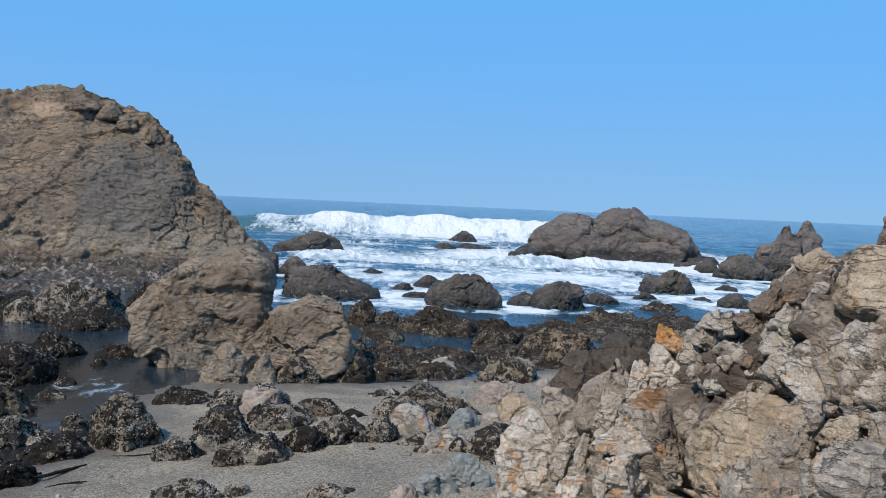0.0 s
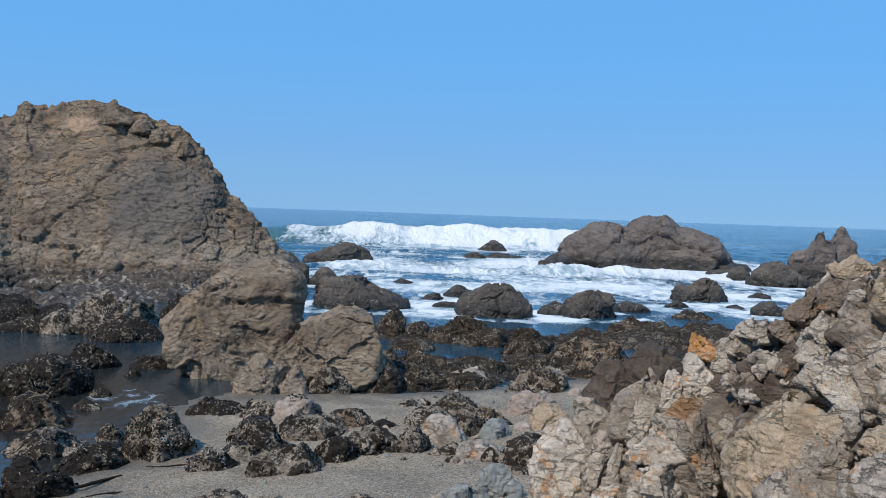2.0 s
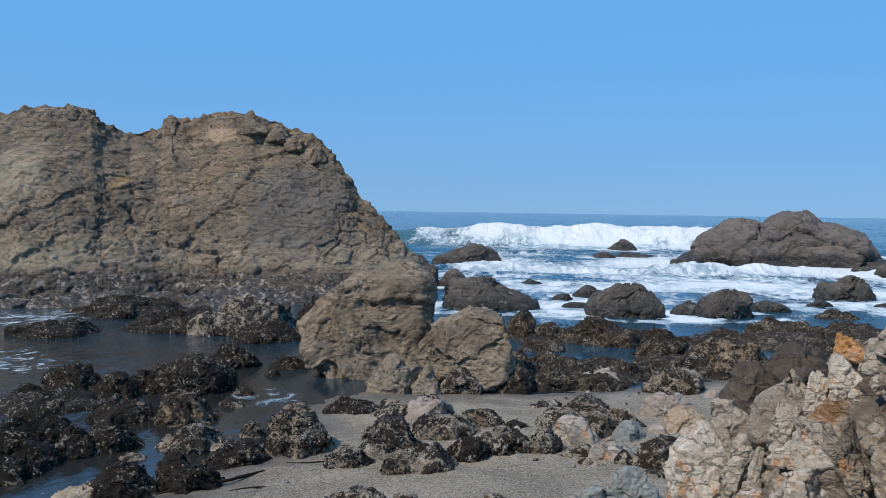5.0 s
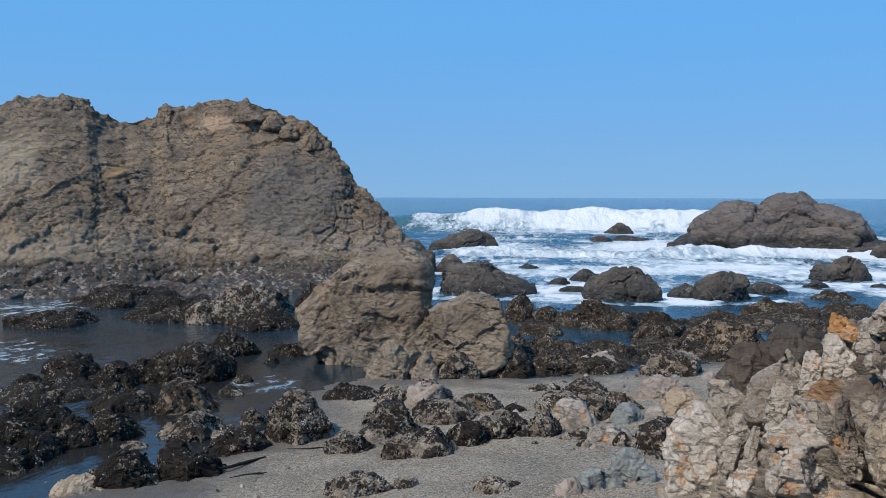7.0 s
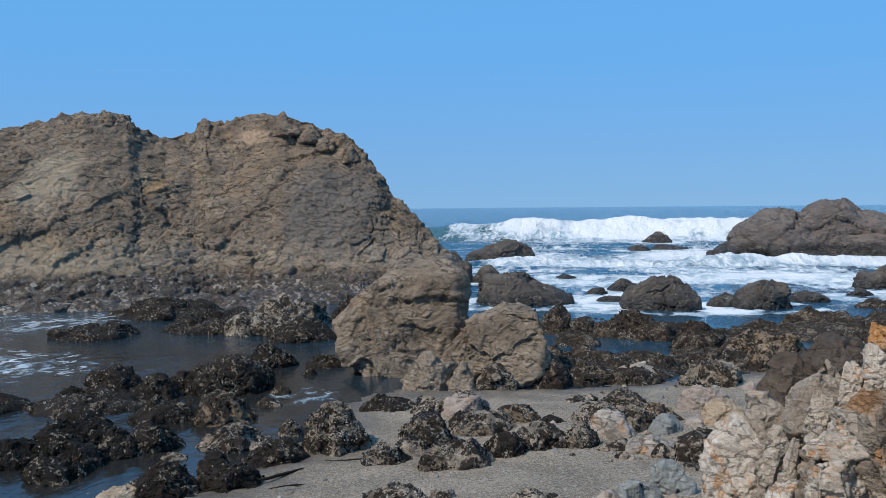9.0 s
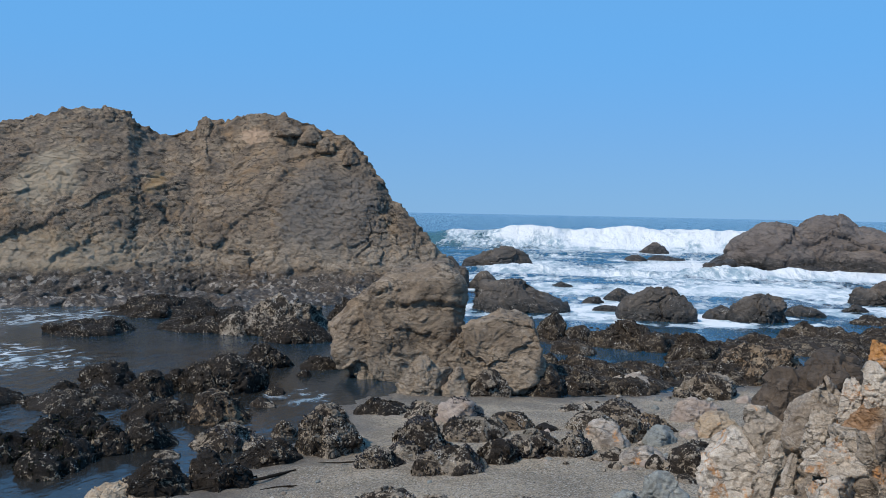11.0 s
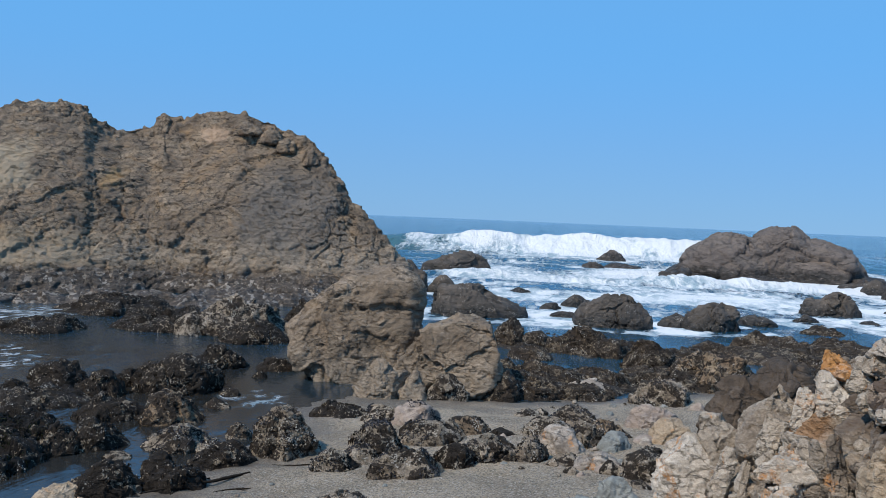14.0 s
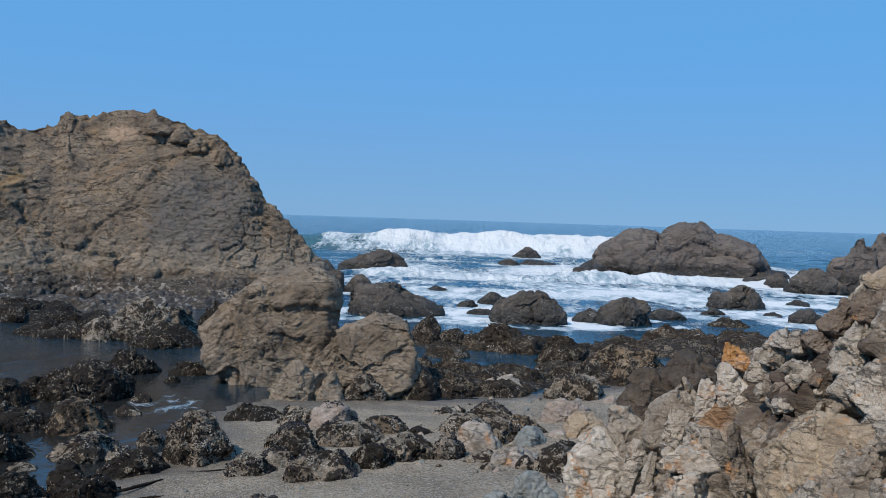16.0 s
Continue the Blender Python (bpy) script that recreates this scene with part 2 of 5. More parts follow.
def growth_material(name, dark, light, rough):
    """Shells or weed: each small piece takes its own shade."""
    m, nt, bsdf = tree_of(name)
    geo = nt.nodes.new("ShaderNodeNewGeometry")
    shade = ramp_of(nt, geo.outputs["Random Per Island"], [(0.0, dark), (0.75, tuple((a * 2 + b) / 3 for a, b in zip(dark, light))), (1.0, light)])
    grain = noise_of(nt, geo.outputs["Position"], 60, 4, 0.6)
    nt.links.new(mix(nt, span(nt, grain, 0.4, 0.7, 0.0, 0.5), shade, (*dark, 1)), bsdf.inputs["Base Color"])
    bsdf.inputs["Roughness"].default_value = rough
    bsdf.inputs["Specular IOR Level"].default_value = 0.12
    return m


CLIFF_STAINS = [((-16.2, 38.3, 6.75), (0.75, 0.42), (0.42, 0.29, 0.19)), ((-15.9, 38.2, 3.6), (0.5, 0.35), (0.36, 0.25, 0.16)), ((-9.9, 39.5, 2.0), (0.28, 0.9), (0.34, 0.19, 0.07)),
                ((-23.0, 34.0, 4.6), (1.3, 1.6), (0.36, 0.29, 0.20)), ((-21.5, 34.5, 1.6), (3.2, 1.0), (0.30, 0.225, 0.14)), ((-19.4, 35.5, 5.4), (0.5, 1.4), (0.30, 0.19, 0.085)), ((-11.9, 36.5, 3.4), (2.6, 2.1), (0.125, 0.110, 0.095))]
CLIFF = rock_material("cliff_stone", (0.085, 0.064, 0.046), (0.212, 0.160, 0.112), (0.37, 0.285, 0.193), 1.1, algae=(0.90, (0.080, 0.062, 0.048)), crusts=0.9, relief=1.0, pale_band=(1.15, 2.0, 0.6), tint=(0.30, 0.195, 0.105), stains=CLIFF_STAINS, seams=0.95, webs=0.7)
TAN = rock_material("tan_stone", (0.095, 0.070, 0.048), (0.215, 0.162, 0.112), (0.36, 0.285, 0.205), 1.4, relief=1.0, pale_band=(-0.3, 0.45, 0.7), veins=0.15, seams=0.6)
SEA = rock_material("wave_washed_stone", (0.042, 0.037, 0.033), (0.085, 0.072, 0.060), (0.15, 0.12, 0.095), 0.9, algae=(0.35, (0.022, 0.020, 0.017)), barnacles=0.25, relief=0.8)
ISLET = rock_material("islet_stone", (0.074, 0.061, 0.054), (0.132, 0.108, 0.094), (0.205, 0.170, 0.142), 0.45, algae=(0.9, (0.045, 0.038, 0.032)), relief=0.8)
REEF = rock_material("weedy_stone", (0.032, 0.024, 0.018), (0.100, 0.077, 0.054), (0.27, 0.225, 0.165), 1.4, barnacles=0.40, rough=0.8, relief=0.9, colonies=1.0, curls=0.5, thick_weed=1.15)
POOL = rock_material("black_weedy_stone", (0.020, 0.016, 0.013), (0.085, 0.068, 0.050), (0.28, 0.23, 0.17), 1.5, barnacles=0.30, rough=0.8, relief=0.9, colonies=1.6, curls=0.75, thick_weed=0.7)
KELP = rock_material("green_weedy_stone", (0.008, 0.011, 0.005), (0.022, 0.026, 0.012), (0.10, 0.095, 0.055), 1.5, barnacles=0.2, rough=0.8, relief=0.9, colonies=1.5, curls=0.7, thick_weed=0.35)
MUSSEL = rock_material("mussel_bed_stone", (0.07, 0.055, 0.042), (0.25, 0.205, 0.155), (0.48, 0.415, 0.335), 1.6, barnacles=0.5, rough=0.85, relief=0.9, colonies=0.72, curls=0.6)
SPECKLED = rock_material("tan_barnacled_stone", (0.07, 0.048, 0.032), (0.21, 0.15, 0.095), (0.36, 0.28, 0.19), 1.6, barnacles=0.4, rough=0.85, relief=0.9, colonies=0.8, curls=0.5)
PALE = rock_material("pale_stone", (0.14, 0.115, 0.093), (0.33, 0.28, 0.23), (0.50, 0.44, 0.375), 2.0, veins=0.4, lichen=0.30, relief=0.9, seams=0.50, webs=0.1)
BLUE = rock_material("blue_grey_stone", (0.11, 0.115, 0.108), (0.225, 0.235, 0.22), (0.37, 0.38, 0.355), 1.7, veins=0.4, relief=0.7)
PINK = rock_material("pink_stone", (0.17, 0.13, 0.105), (0.29, 0.235, 0.195), (0.40, 0.34, 0.29), 1.5, relief=0.5)
MOUND = rock_material("dark_brown_stone", (0.04, 0.030, 0.022), (0.085, 0.062, 0.044), (0.14, 0.105, 0.075), 1.4, relief=0.9)
DIRT = [((1.52, 4.47, 2.9), (0.34, 0.2), (0.075, 0.053, 0.039)), ((1.39, 4.32, 2.7), (0.16, 0.2), (0.09, 0.062, 0.044)), ((1.16, 4.82, 2.58), (0.14, 0.22), (0.3, 0.155, 0.065)), ((1.05, 4.58, 2.33), (0.1, 0.16), (0.28, 0.16, 0.075)), ((1.79, 4.31, 3.18), (0.2, 0.14), (0.11, 0.075, 0.052)), ((1.45, 4.2, 2.98), (0.3, 0.22), (0.085, 0.06, 0.043)), ((1.32, 4.4, 2.78), (0.15, 0.25), (0.09, 0.063, 0.046))]
OUTCROP = rock_material("veined_outcrop_stone", (0.16, 0.13, 0.098), (0.375, 0.315, 0.248), (0.58, 0.51, 0.42), 3.0, veins=0.4, lichen=0.25, relief=0.9, seams=0.75, webs=0.45)
FACE = rock_material("outcrop_face_stone", (0.13, 0.10, 0.075), (0.33, 0.27, 0.205), (0.54, 0.465, 0.375), 3.0, veins=0.3, lichen=0.3, relief=0.9, seams=0.75, webs=0.45, stains=DIRT)
RUBBLE = rock_material("rubbly_stone", (0.085, 0.062, 0.046), (0.20, 0.150, 0.112), (0.36, 0.29, 0.225), 4.0, lichen=0.2, relief=0.9, seams=0.65, webs=0.4)
QUARTZ = rock_material("pale_quartz_stone", (0.25, 0.21, 0.165), (0.49, 0.42, 0.34), (0.67, 0.60, 0.51), 3.2, veins=0.3, lichen=0.95, relief=0.9, seams=0.70, webs=0.4)
OCHRE = rock_material("ochre_stone", (0.21, 0.155, 0.10), (0.39, 0.30, 0.205), (0.53, 0.43, 0.315), 2.8, veins=0.2, lichen=0.35, relief=0.9, seams=0.60, webs=0.3)
RUST = rock_material("orange_lichen_stone", (0.26, 0.12, 0.045), (0.46, 0.22, 0.06), (0.55, 0.42, 0.32), 3.0, veins=0.3, lichen=1.2, relief=0.8, seams=0.2)
SHELLS = growth_material("mussel_shell", (0.008, 0.008, 0.010), (0.13, 0.13, 0.145), 0.45)
BARNACLE = growth_material("barnacle_shell", (0.13, 0.11, 0.088), (0.42, 0.375, 0.31), 0.85)
WEED = growth_material("brown_seaweed", (0.009, 0.007, 0.005), (0.050, 0.036, 0.025), 0.85)
GREENWEED = growth_material("green_seaweed", (0.005, 0.006, 0.003), (0.022, 0.025, 0.010), 0.85)


def sand_material():
    m, nt, bsdf = tree_of("coarse_grey_sand")
    at = nt.nodes.new("ShaderNodeNewGeometry").outputs["Position"]
    height = node(nt, "ShaderNodeSeparateXYZ", {0: at}).outputs[2]
    broad = noise_of(nt, at, 0.8, 5, 0.6, 0.5)
    grit = node(nt, "ShaderNodeTexVoronoi", {"Vector": at, "Scale": 62.0})
    fine = noise_of(nt, at, 140, 3, 0.7)
    colour = ramp_of(nt, maths(nt, "ADD", maths(nt, "MULTIPLY", fine, 0.7), maths(nt, "MULTIPLY", broad, 0.3)), [(0.36, (0.105, 0.079, 0.053)), (0.5, (0.290, 0.228, 0.160)), (0.64, (0.50, 0.41, 0.30))])
    single = node(nt, "ShaderNodeSeparateXYZ", {0: grit.outputs["Color"]}).outputs[0]
    colour = mix(nt, maths(nt, "MULTIPLY", span(nt, single, 0.70, 0.8), 0.75), colour, (0.065, 0.065, 0.055, 1))
    colour = mix(nt, maths(nt, "MULTIPLY", span(nt, single, 0.16, 0.08), 0.75), colour, (0.46, 0.42, 0.37, 1))
    damp = span(nt, maths(nt, "ADD", height, maths(nt, "MULTIPLY", broad, 0.10)), 0.06, 0.17, 1.0, 0.0)
    colour = mix(nt, maths(nt, "MULTIPLY", damp, 0.7), colour, (0.075, 0.064, 0.053, 1))
    nt.links.new(colour, bsdf.inputs["Base Color"])
    nt.links.new(span(nt, damp, 0.0, 1.0, 0.95, 0.55), bsdf.inputs["Roughness"])
    tall = maths(nt, "ADD", maths(nt, "MULTIPLY", grit.outputs["Distance"], -0.6), maths(nt, "ADD", fine, maths(nt, "MULTIPLY", noise_of(nt, at, 11, 5, 0.6), 2.0)))
    bump = node(nt, "ShaderNodeBump", {"Strength": 0.8, "Distance": 0.02, "Height": tall})
    nt.links.new(bump.outputs[0], bsdf.inputs["Normal"])
    return m


def water_material():
    m, nt, bsdf = tree_of("sea_water_and_foam")
    at = nt.nodes.new("ShaderNodeNewGeometry").outputs["Position"]
    foam = node(nt, "ShaderNodeAttribute")
    foam.attribute_name = "foam"
    shoal = node(nt, "ShaderNodeAttribute")
    shoal.attribute_name = "shoal"
    long = node(nt, "ShaderNodeVectorMath", {0: at, 1: (1.0, 0.42, 1.0)}, operation="MULTIPLY").outputs[0]
    lace = node(nt, "ShaderNodeMix", {0: shoal.outputs["Fac"], 2: noise_of(nt, long, 0.55, 9, 0.62, 1.6), 3: noise_of(nt, at, 1.5, 8, 0.62, 2.2)}, data_type="FLOAT").outputs[0]
    web = node(nt, "ShaderNodeTexVoronoi", {"Vector": node(nt, "ShaderNodeVectorMath", {0: long, 1: node(nt, "ShaderNodeTexNoise", {"Vector": long, "Scale": 0.9, "Detail": 6.0}).outputs["Color"]}, operation="ADD").outputs[0], "Scale": 1.6}, feature="DISTANCE_TO_EDGE").outputs["Distance"]
    thick = maths(nt, "ADD", maths(nt, "MULTIPLY", lace, 1.35), span(nt, web, 0.0, 0.25, 0.16, 0.0))
    white = span(nt, maths(nt, "ADD", thick, maths(nt, "MULTIPLY", foam.outputs["Fac"], 1.0)), 1.02, 1.40)
    deep = mix(nt, noise_of(nt, long, 0.05, 4), (0.009, 0.042, 0.080, 1), (0.014, 0.062, 0.098, 1))
    water = mix(nt, shoal.outputs["Fac"], deep, (0.018, 0.019, 0.019, 1))
    green = node(nt, "ShaderNodeAttribute")
    green.attribute_name = "face"
    water = mix(nt, green.outputs["Fac"], water, (0.050, 0.118, 0.128, 1))
    soft = mix(nt, span(nt, noise_of(nt, long, 1.4, 9, 0.70, 0.9), 0.40, 0.62), (0.26, 0.35, 0.40, 1), (0.68, 0.70, 0.71, 1))
    soft = mix(nt, span(nt, foam.outputs["Fac"], 0.75, 1.15), soft, (0.66, 0.68, 0.69, 1))
    nt.links.new(mix(nt, white, water, soft), bsdf.inputs["Base Color"])
    nt.links.new(span(nt, white, 0.0, 1.0, 0.06, 0.9), bsdf.inputs["Roughness"])
    bsdf.inputs["IOR"].default_value = 1.33
    tall = maths(nt, "ADD", maths(nt, "MULTIPLY", noise_of(nt, long, 1.3, 6, 0.6, 0.4), 1.0), maths(nt, "MULTIPLY", noise_of(nt, at, 6, 4, 0.6), 0.18))
    tall = maths(nt, "ADD", tall, maths(nt, "MULTIPLY", white, 0.35))
    chop = node(nt, "ShaderNodeAttribute")
    chop.attribute_name = "chop"
    bump = node(nt, "ShaderNodeBump", {"Distance": 0.55, "Height": tall, "Strength": chop.outputs["Fac"]})
    nt.links.new(bump.outputs[0], bsdf.inputs["Normal"])
    return m


SAND = sand_material()
WATER = water_material()


# ---- ground ----
def sand_height(x, y):
    """The beach: a bar of sand between the pools, rising to the bank from which one looks."""
    left = np.interp(y, [-40, 4, 9.9, 10.9, 12, 13, 16, 17], [-30, -9, -5.1, -4.7, -4.2, -4.0, -4.1, -3.6])
    far = 17 + 0.45 * (x + 1.8)
    s = np.minimum(x - left, far - y)
    z = np.clip(0.03 + 0.07 * s, -1.2, 0.42)
    bank = smooth(8.8, 1.5, y) * 1.5 * smooth(-9, -3.5, x)
    return z + bank + 0.8 * smooth(6, 14, x) * smooth(26, 16, y)


def build_sand():
    xs = np.concatenate([np.linspace(-90, -10, 40), np.linspace(-9.8, 7, 330), np.linspace(7.4, 90, 60)])
    ys = np.concatenate([np.linspace(-60, 6, 40), np.linspace(6.1, 21, 330), np.linspace(21.5, 60, 30)])
    gx, gy = np.meshgrid(xs, ys)
    x, y = gx.ravel(), gy.ravel()
    q = np.stack([x, y, np.zeros_like(x)], 1)
    z = sand_height(x, y) + 0.035 * fbm(q * 0.7, 4, 3) + 0.010 * fbm(q * 3.0, 3, 8) + 0.006 * fbm(q * 9.0, 3, 9)
    me = mesh_of("ground", np.stack([x, y, z], 1), grid_faces(len(ys), len(xs)), SAND)
    return tagged(new("ground", me), "coarse grey-brown beach sand, damp near the pools", "sand", kind="structure")


build_sand()


# ---- sea ----
def gauss(v, mid, wide):
    return np.exp(-((v - mid) / wide) ** 2)


def build_sea():
    az = np.radians(np.concatenate([np.linspace(-120, -42, 40), np.linspace(-41.5, 45, 760), np.linspace(46, 120, 40)]))
    r = np.concatenate([np.geomspace(8.5, 45, 130), np.geomspace(45.3, 130, 230), np.geomspace(131.5, 4600, 110)])
    ga, gr = np.meshgrid(az, r)
    x, y = (-np.sin(ga) * gr).ravel(), (np.cos(ga) * gr).ravel()
    q = np.stack([x, y, np.zeros_like(x)], 1)
    open_sea = smooth(34, 60, y) * smooth(-30, -8, x + 0.15 * (y - 40))
    z = 0.16 * open_sea * fbm(q * (0.10, 0.22, 1), 4, 21) + 0.05 * smooth(28, 42, y) * fbm(q * (0.5, 0.9, 1), 4, 27)
    # a spent wave rolling in as white water, between the headland and the islet
    wander = 1.6 * fbm(q * (0.09, 0.0, 1), 3, 31)
    bore_y = 55.5 + 0.16 * x + wander
    along = smooth(-13, -5, x) * smooth(38.0, 26.0, x) * (0.75 + 0.5 * fbm(q * (0.12, 0.0, 1), 2, 37))
    behind = y - bore_y
    lift = np.where(behind < 0, gauss(behind, 0, 0.9), gauss(behind, 0, 3.4))
    lumps = 1 + 0.32 * fbm(q * (0.9, 1.0, 1), 5, 33, 0.55) + 0.45 * fbm(q * (0.16, 0.1, 1), 2, 35)
    z += 0.55 * along * lift * lumps
    # a wave that is about to break farther out, white on part of its crest
    crest_y = 101 + 0.10 * x + 2.0 * fbm(q * (0.03, 0.0, 1), 2, 41)
    away = y - crest_y
    reach = smooth(-52, -12, x) * smooth(40, 14, x)
    swell = np.where(away < 0, gauss(away, 0, 3.6), gauss(away, 0, 9.0))
    z += 1.45 * reach * swell * (1 + 0.12 * fbm(q * (0.2, 0.3, 1), 3, 43))
    broken = smooth(-20, -11, x + 4 * fbm(q * (0.15, 0.1, 1), 3, 47)) * smooth(22, 14, x)
    z += 0.55 * broken * gauss(away, -1.8, 2.8) * (1 + 0.65 * fbm(q * 0.4, 5, 49, 0.55))
    foam = (0.19 + 0.34 * fbm(q * (0.12, 0.08, 1), 3, 57)) * smooth(38, 47, y) * smooth(97, 84, y) * smooth(-12, -7, x) * smooth(60, 30, x)
    foam += (0.30 * smooth(27, 30, y) + 0.04 * smooth(31, 37, y) + 0.3 * fbm(q * (0.15, 0.3, 1), 4, 58)) * smooth(27, 30, y) * smooth(95, 60, y) * smooth(-10, -6, x)
    foam += along * np.where(behind < 0, 0.50 * gauss(behind, 0, 1.4), 0.50 * gauss(behind, 0, 2.4)) * (0.9 + 0.5 * fbm(q * (0.2, 0.3, 1), 3, 59))
    foam += 1.35 * broken * np.where(away < 0, gauss(away, 0, 9.0), gauss(away, 0, 1.6)) * (1 + 0.5 * fbm(q * (0.3, 0.3, 1), 3, 53))
    foam += 0.45 * reach * gauss(away, 0.4, 0.9) + 0.22 * reach * gauss(away, -3.0, 5.0)
    foam += 0.40 * gauss(np.hypot((x - 14.5) / 11.5, (y - 65) / 7.0), 1.0, 0.28)
    foam += 0.35 * gauss(y, 150, 7) * smooth(14, 34, x) + 0.3 * gauss(y, 122, 4) * smooth(30, 44, x)
    foam += 0.34 * smooth(-12, -17, x) * gauss(y, 26.0 + 0.25 * (x + 16), 4.5) + 0.40 * smooth(-9, -13.5, x) * gauss(y, 17.8, 2.4)
    foam += 0.26 * gauss(np.hypot(x + 5.7, (y - 16.2) * 0.8), 0, 1.1)
    for rx, ry, w, d in SURF:
        near = np.hypot((x - rx) / (0.62 * w + 0.5), (y - ry + 0.25) / (0.62 * d + 0.9))
        foam += 0.45 * gauss(near, 0.95, 0.35) * smooth(28, 31, y) * (1 + 0.6 * fbm(q * 0.7, 3, 63))
    face = reach * gauss(away, -3.0, 3.2) + 0.22 * smooth(60, 80, y) * smooth(125, 95, y)
    me = mesh_of("water", np.stack([x, y, z], 1), grid_faces(len(r), len(az)), WATER)
    shoal = smooth(24, 14, y) * 0.9 + smooth(-4, -9, x) * smooth(36, 26, y) * 0.6
    chop = 0.07 + 0.11 * smooth(-6, -9, x) + 0.28 * smooth(22, 32, y) + 0.50 * smooth(38, 60, y)
    for name, values in (("foam", foam), ("shoal", np.clip(shoal, 0, 1)), ("face", np.clip(face, 0, 1)), ("chop", np.clip(chop, 0, 1))):
        me.attributes.new(name, "FLOAT", "POINT").data.foreach_set("value", values.astype(np.float32))
    return tagged(new("water", me), "blue-green sea with white breakers and foam, calm dark pools inshore", "sea", kind="structure")


# ---- large rock masses: a ridge line with a face on either side ----
def mass(name, ridge, front, back, rows, cols, material, shape, label, category, kind="", bow=1.0):
    """ridge, front, back: lines of (x, y, z) from one end to the other; shape(points, normals, v) gives the relief in metres."""
    def line(points):
        p = np.array(points, dtype=float)
        u = np.concatenate([[0], np.cumsum(np.linalg.norm(np.diff(np.array(ridge, dtype=float), axis=0), axis=1))]) if len(points) == len(ridge) else np.arange(len(points))
        s = np.linspace(0, u[-1], cols)
        return np.stack([np.interp(s, u, p[:, k]) for k in range(3)], 1)
    a, b, c = line(front), line(ridge), line(back)
    v = np.concatenate([np.linspace(0, 1, int(rows * 0.72)), np.linspace(1, 2, rows - int(rows * 0.72) + 1)[1:]])
    grid = np.zeros((rows, cols, 3))
    for i, w in enumerate(v):
        e, t = (a, w) if w <= 1 else (c, 2 - w)
        grid[i, :, :2] = e[:, :2] + (b - e)[:, :2] * t
        grid[i, :, 2] = e[:, 2] + (b - e)[:, 2] * (bow * math.sin(t * math.pi / 2) ** 0.85 + (1 - bow) * t)
    n = grid_normals(grid)
    flat = grid.reshape(-1, 3)
    push = shape(flat, n.reshape(-1, 3), np.repeat(v, cols))
    flat = flat + n.reshape(-1, 3) * push[:, None]
    return tagged(new(name, mesh_of(name, flat, grid_faces(rows, cols), material)), label, category, kind=kind)


def tilted(p, dip, turn):
    """Points seen along tilted beds, for relief that follows the layers."""
    m = np.array(Euler((radians(dip), 0, radians(turn))).to_matrix())
    return p @ m


def cliff_relief(p, n, v):
    edge = np.clip(1 - np.abs(v - 1) * 4, 0, 1)
    big = 0.38 * fbm(p * 0.18, 3, 61)
    warp = 0.5 * fbm(p * 0.6, 4, 62)[:, None]
    t1, e1 = facets(tilted(p + warp, 35, -25) * (0.28, 0.28, 0.55), 65)
    t2, e2 = facets(tilted(p + 0.6 * warp, -30, 40) * (0.9, 0.9, 1.7), 67)
    t3, e3 = facets(tilted(p + 0.3 * warp, 20, 10) * (2.6, 2.6, 4.5), 68)
    t4, e4 = facets(tilted(p + 0.2 * warp, -15, 60) * (5.5, 5.5, 8.0), 72)
    here = smooth(-0.1, 0.5, fbm(p * 0.35, 3, 64))
    push = 0.30 * t1 + 0.17 * t2 + 0.09 * t3 + 0.035 * t4
    push -= (0.25 + here) * (0.05 * smooth(0.03, 0.0, e1) + 0.10 * smooth(0.05, 0.0, e2)) + (0.2 + here) * 0.06 * smooth(0.07, 0.0, e3) + 0.02 * smooth(0.08, 0.0, e4)
    jag = 0.05 * fbm(p * 1.8, 5, 69, 0.6)
    crags = edge * 0.12 * fbm(p * 1.3, 4, 70, 0.6, True)
    shelf = 0.6 * smooth(0.16, 0.02, v) * (0.4 + 0.5 * fbm(p * 0.5, 4, 71))
    return big * (1 - 0.7 * edge) + push * (1 - 0.4 * edge) + jag + crags + shelf - 0.06


CREST = [(-38.41, 20.42, 5.93), (-34.28, 26.78, 6.69), (-30.22, 31.29, 6.31), (-26.78, 34.28, 6.62), (-25.14, 35.5, 7.15), (-24.2, 36.15, 7.46), (-22.73, 37.09, 7.73), (-21.88, 37.6, 7.61), (-21.49, 37.82, 7.08), (-20.42, 38.41, 6.69), (-19.34, 38.96, 7.04), (-18.93, 39.16, 7.69), (-18.04, 39.58, 7.54), (-16.86, 40.1, 7.77), (-15.59, 40.61, 7.92), (-14.74, 40.93, 7.69), (-13.87, 41.23, 7.34), (-12.65, 41.62, 6.85), (-12.14, 41.77, 6.27), (-11.55, 41.94, 5.36), (-10.97, 42.1, 4.18), (-10.01, 42.33, 3.08), (-9.19, 42.52, 2.09), (-8.37, 42.69, 1.26), (-7.63, 42.83, 0.15)]  # the headland's crest, from the cove's head out to the point


def nearer(x, y, z):
    """The headland's outer end comes forward, so that its whole face turns to the beach."""
    k = float(np.interp(x, [-19.0, -7.6], [1.0, 0.87]))
    return x * k + float(np.interp(x, [-13.5, -11.5], [0.0, 0.18])), y * k, 3.49 + (z - 3.49) * k + float(np.interp(x, [-21.0, -19.5], [0.18, 0.05]))


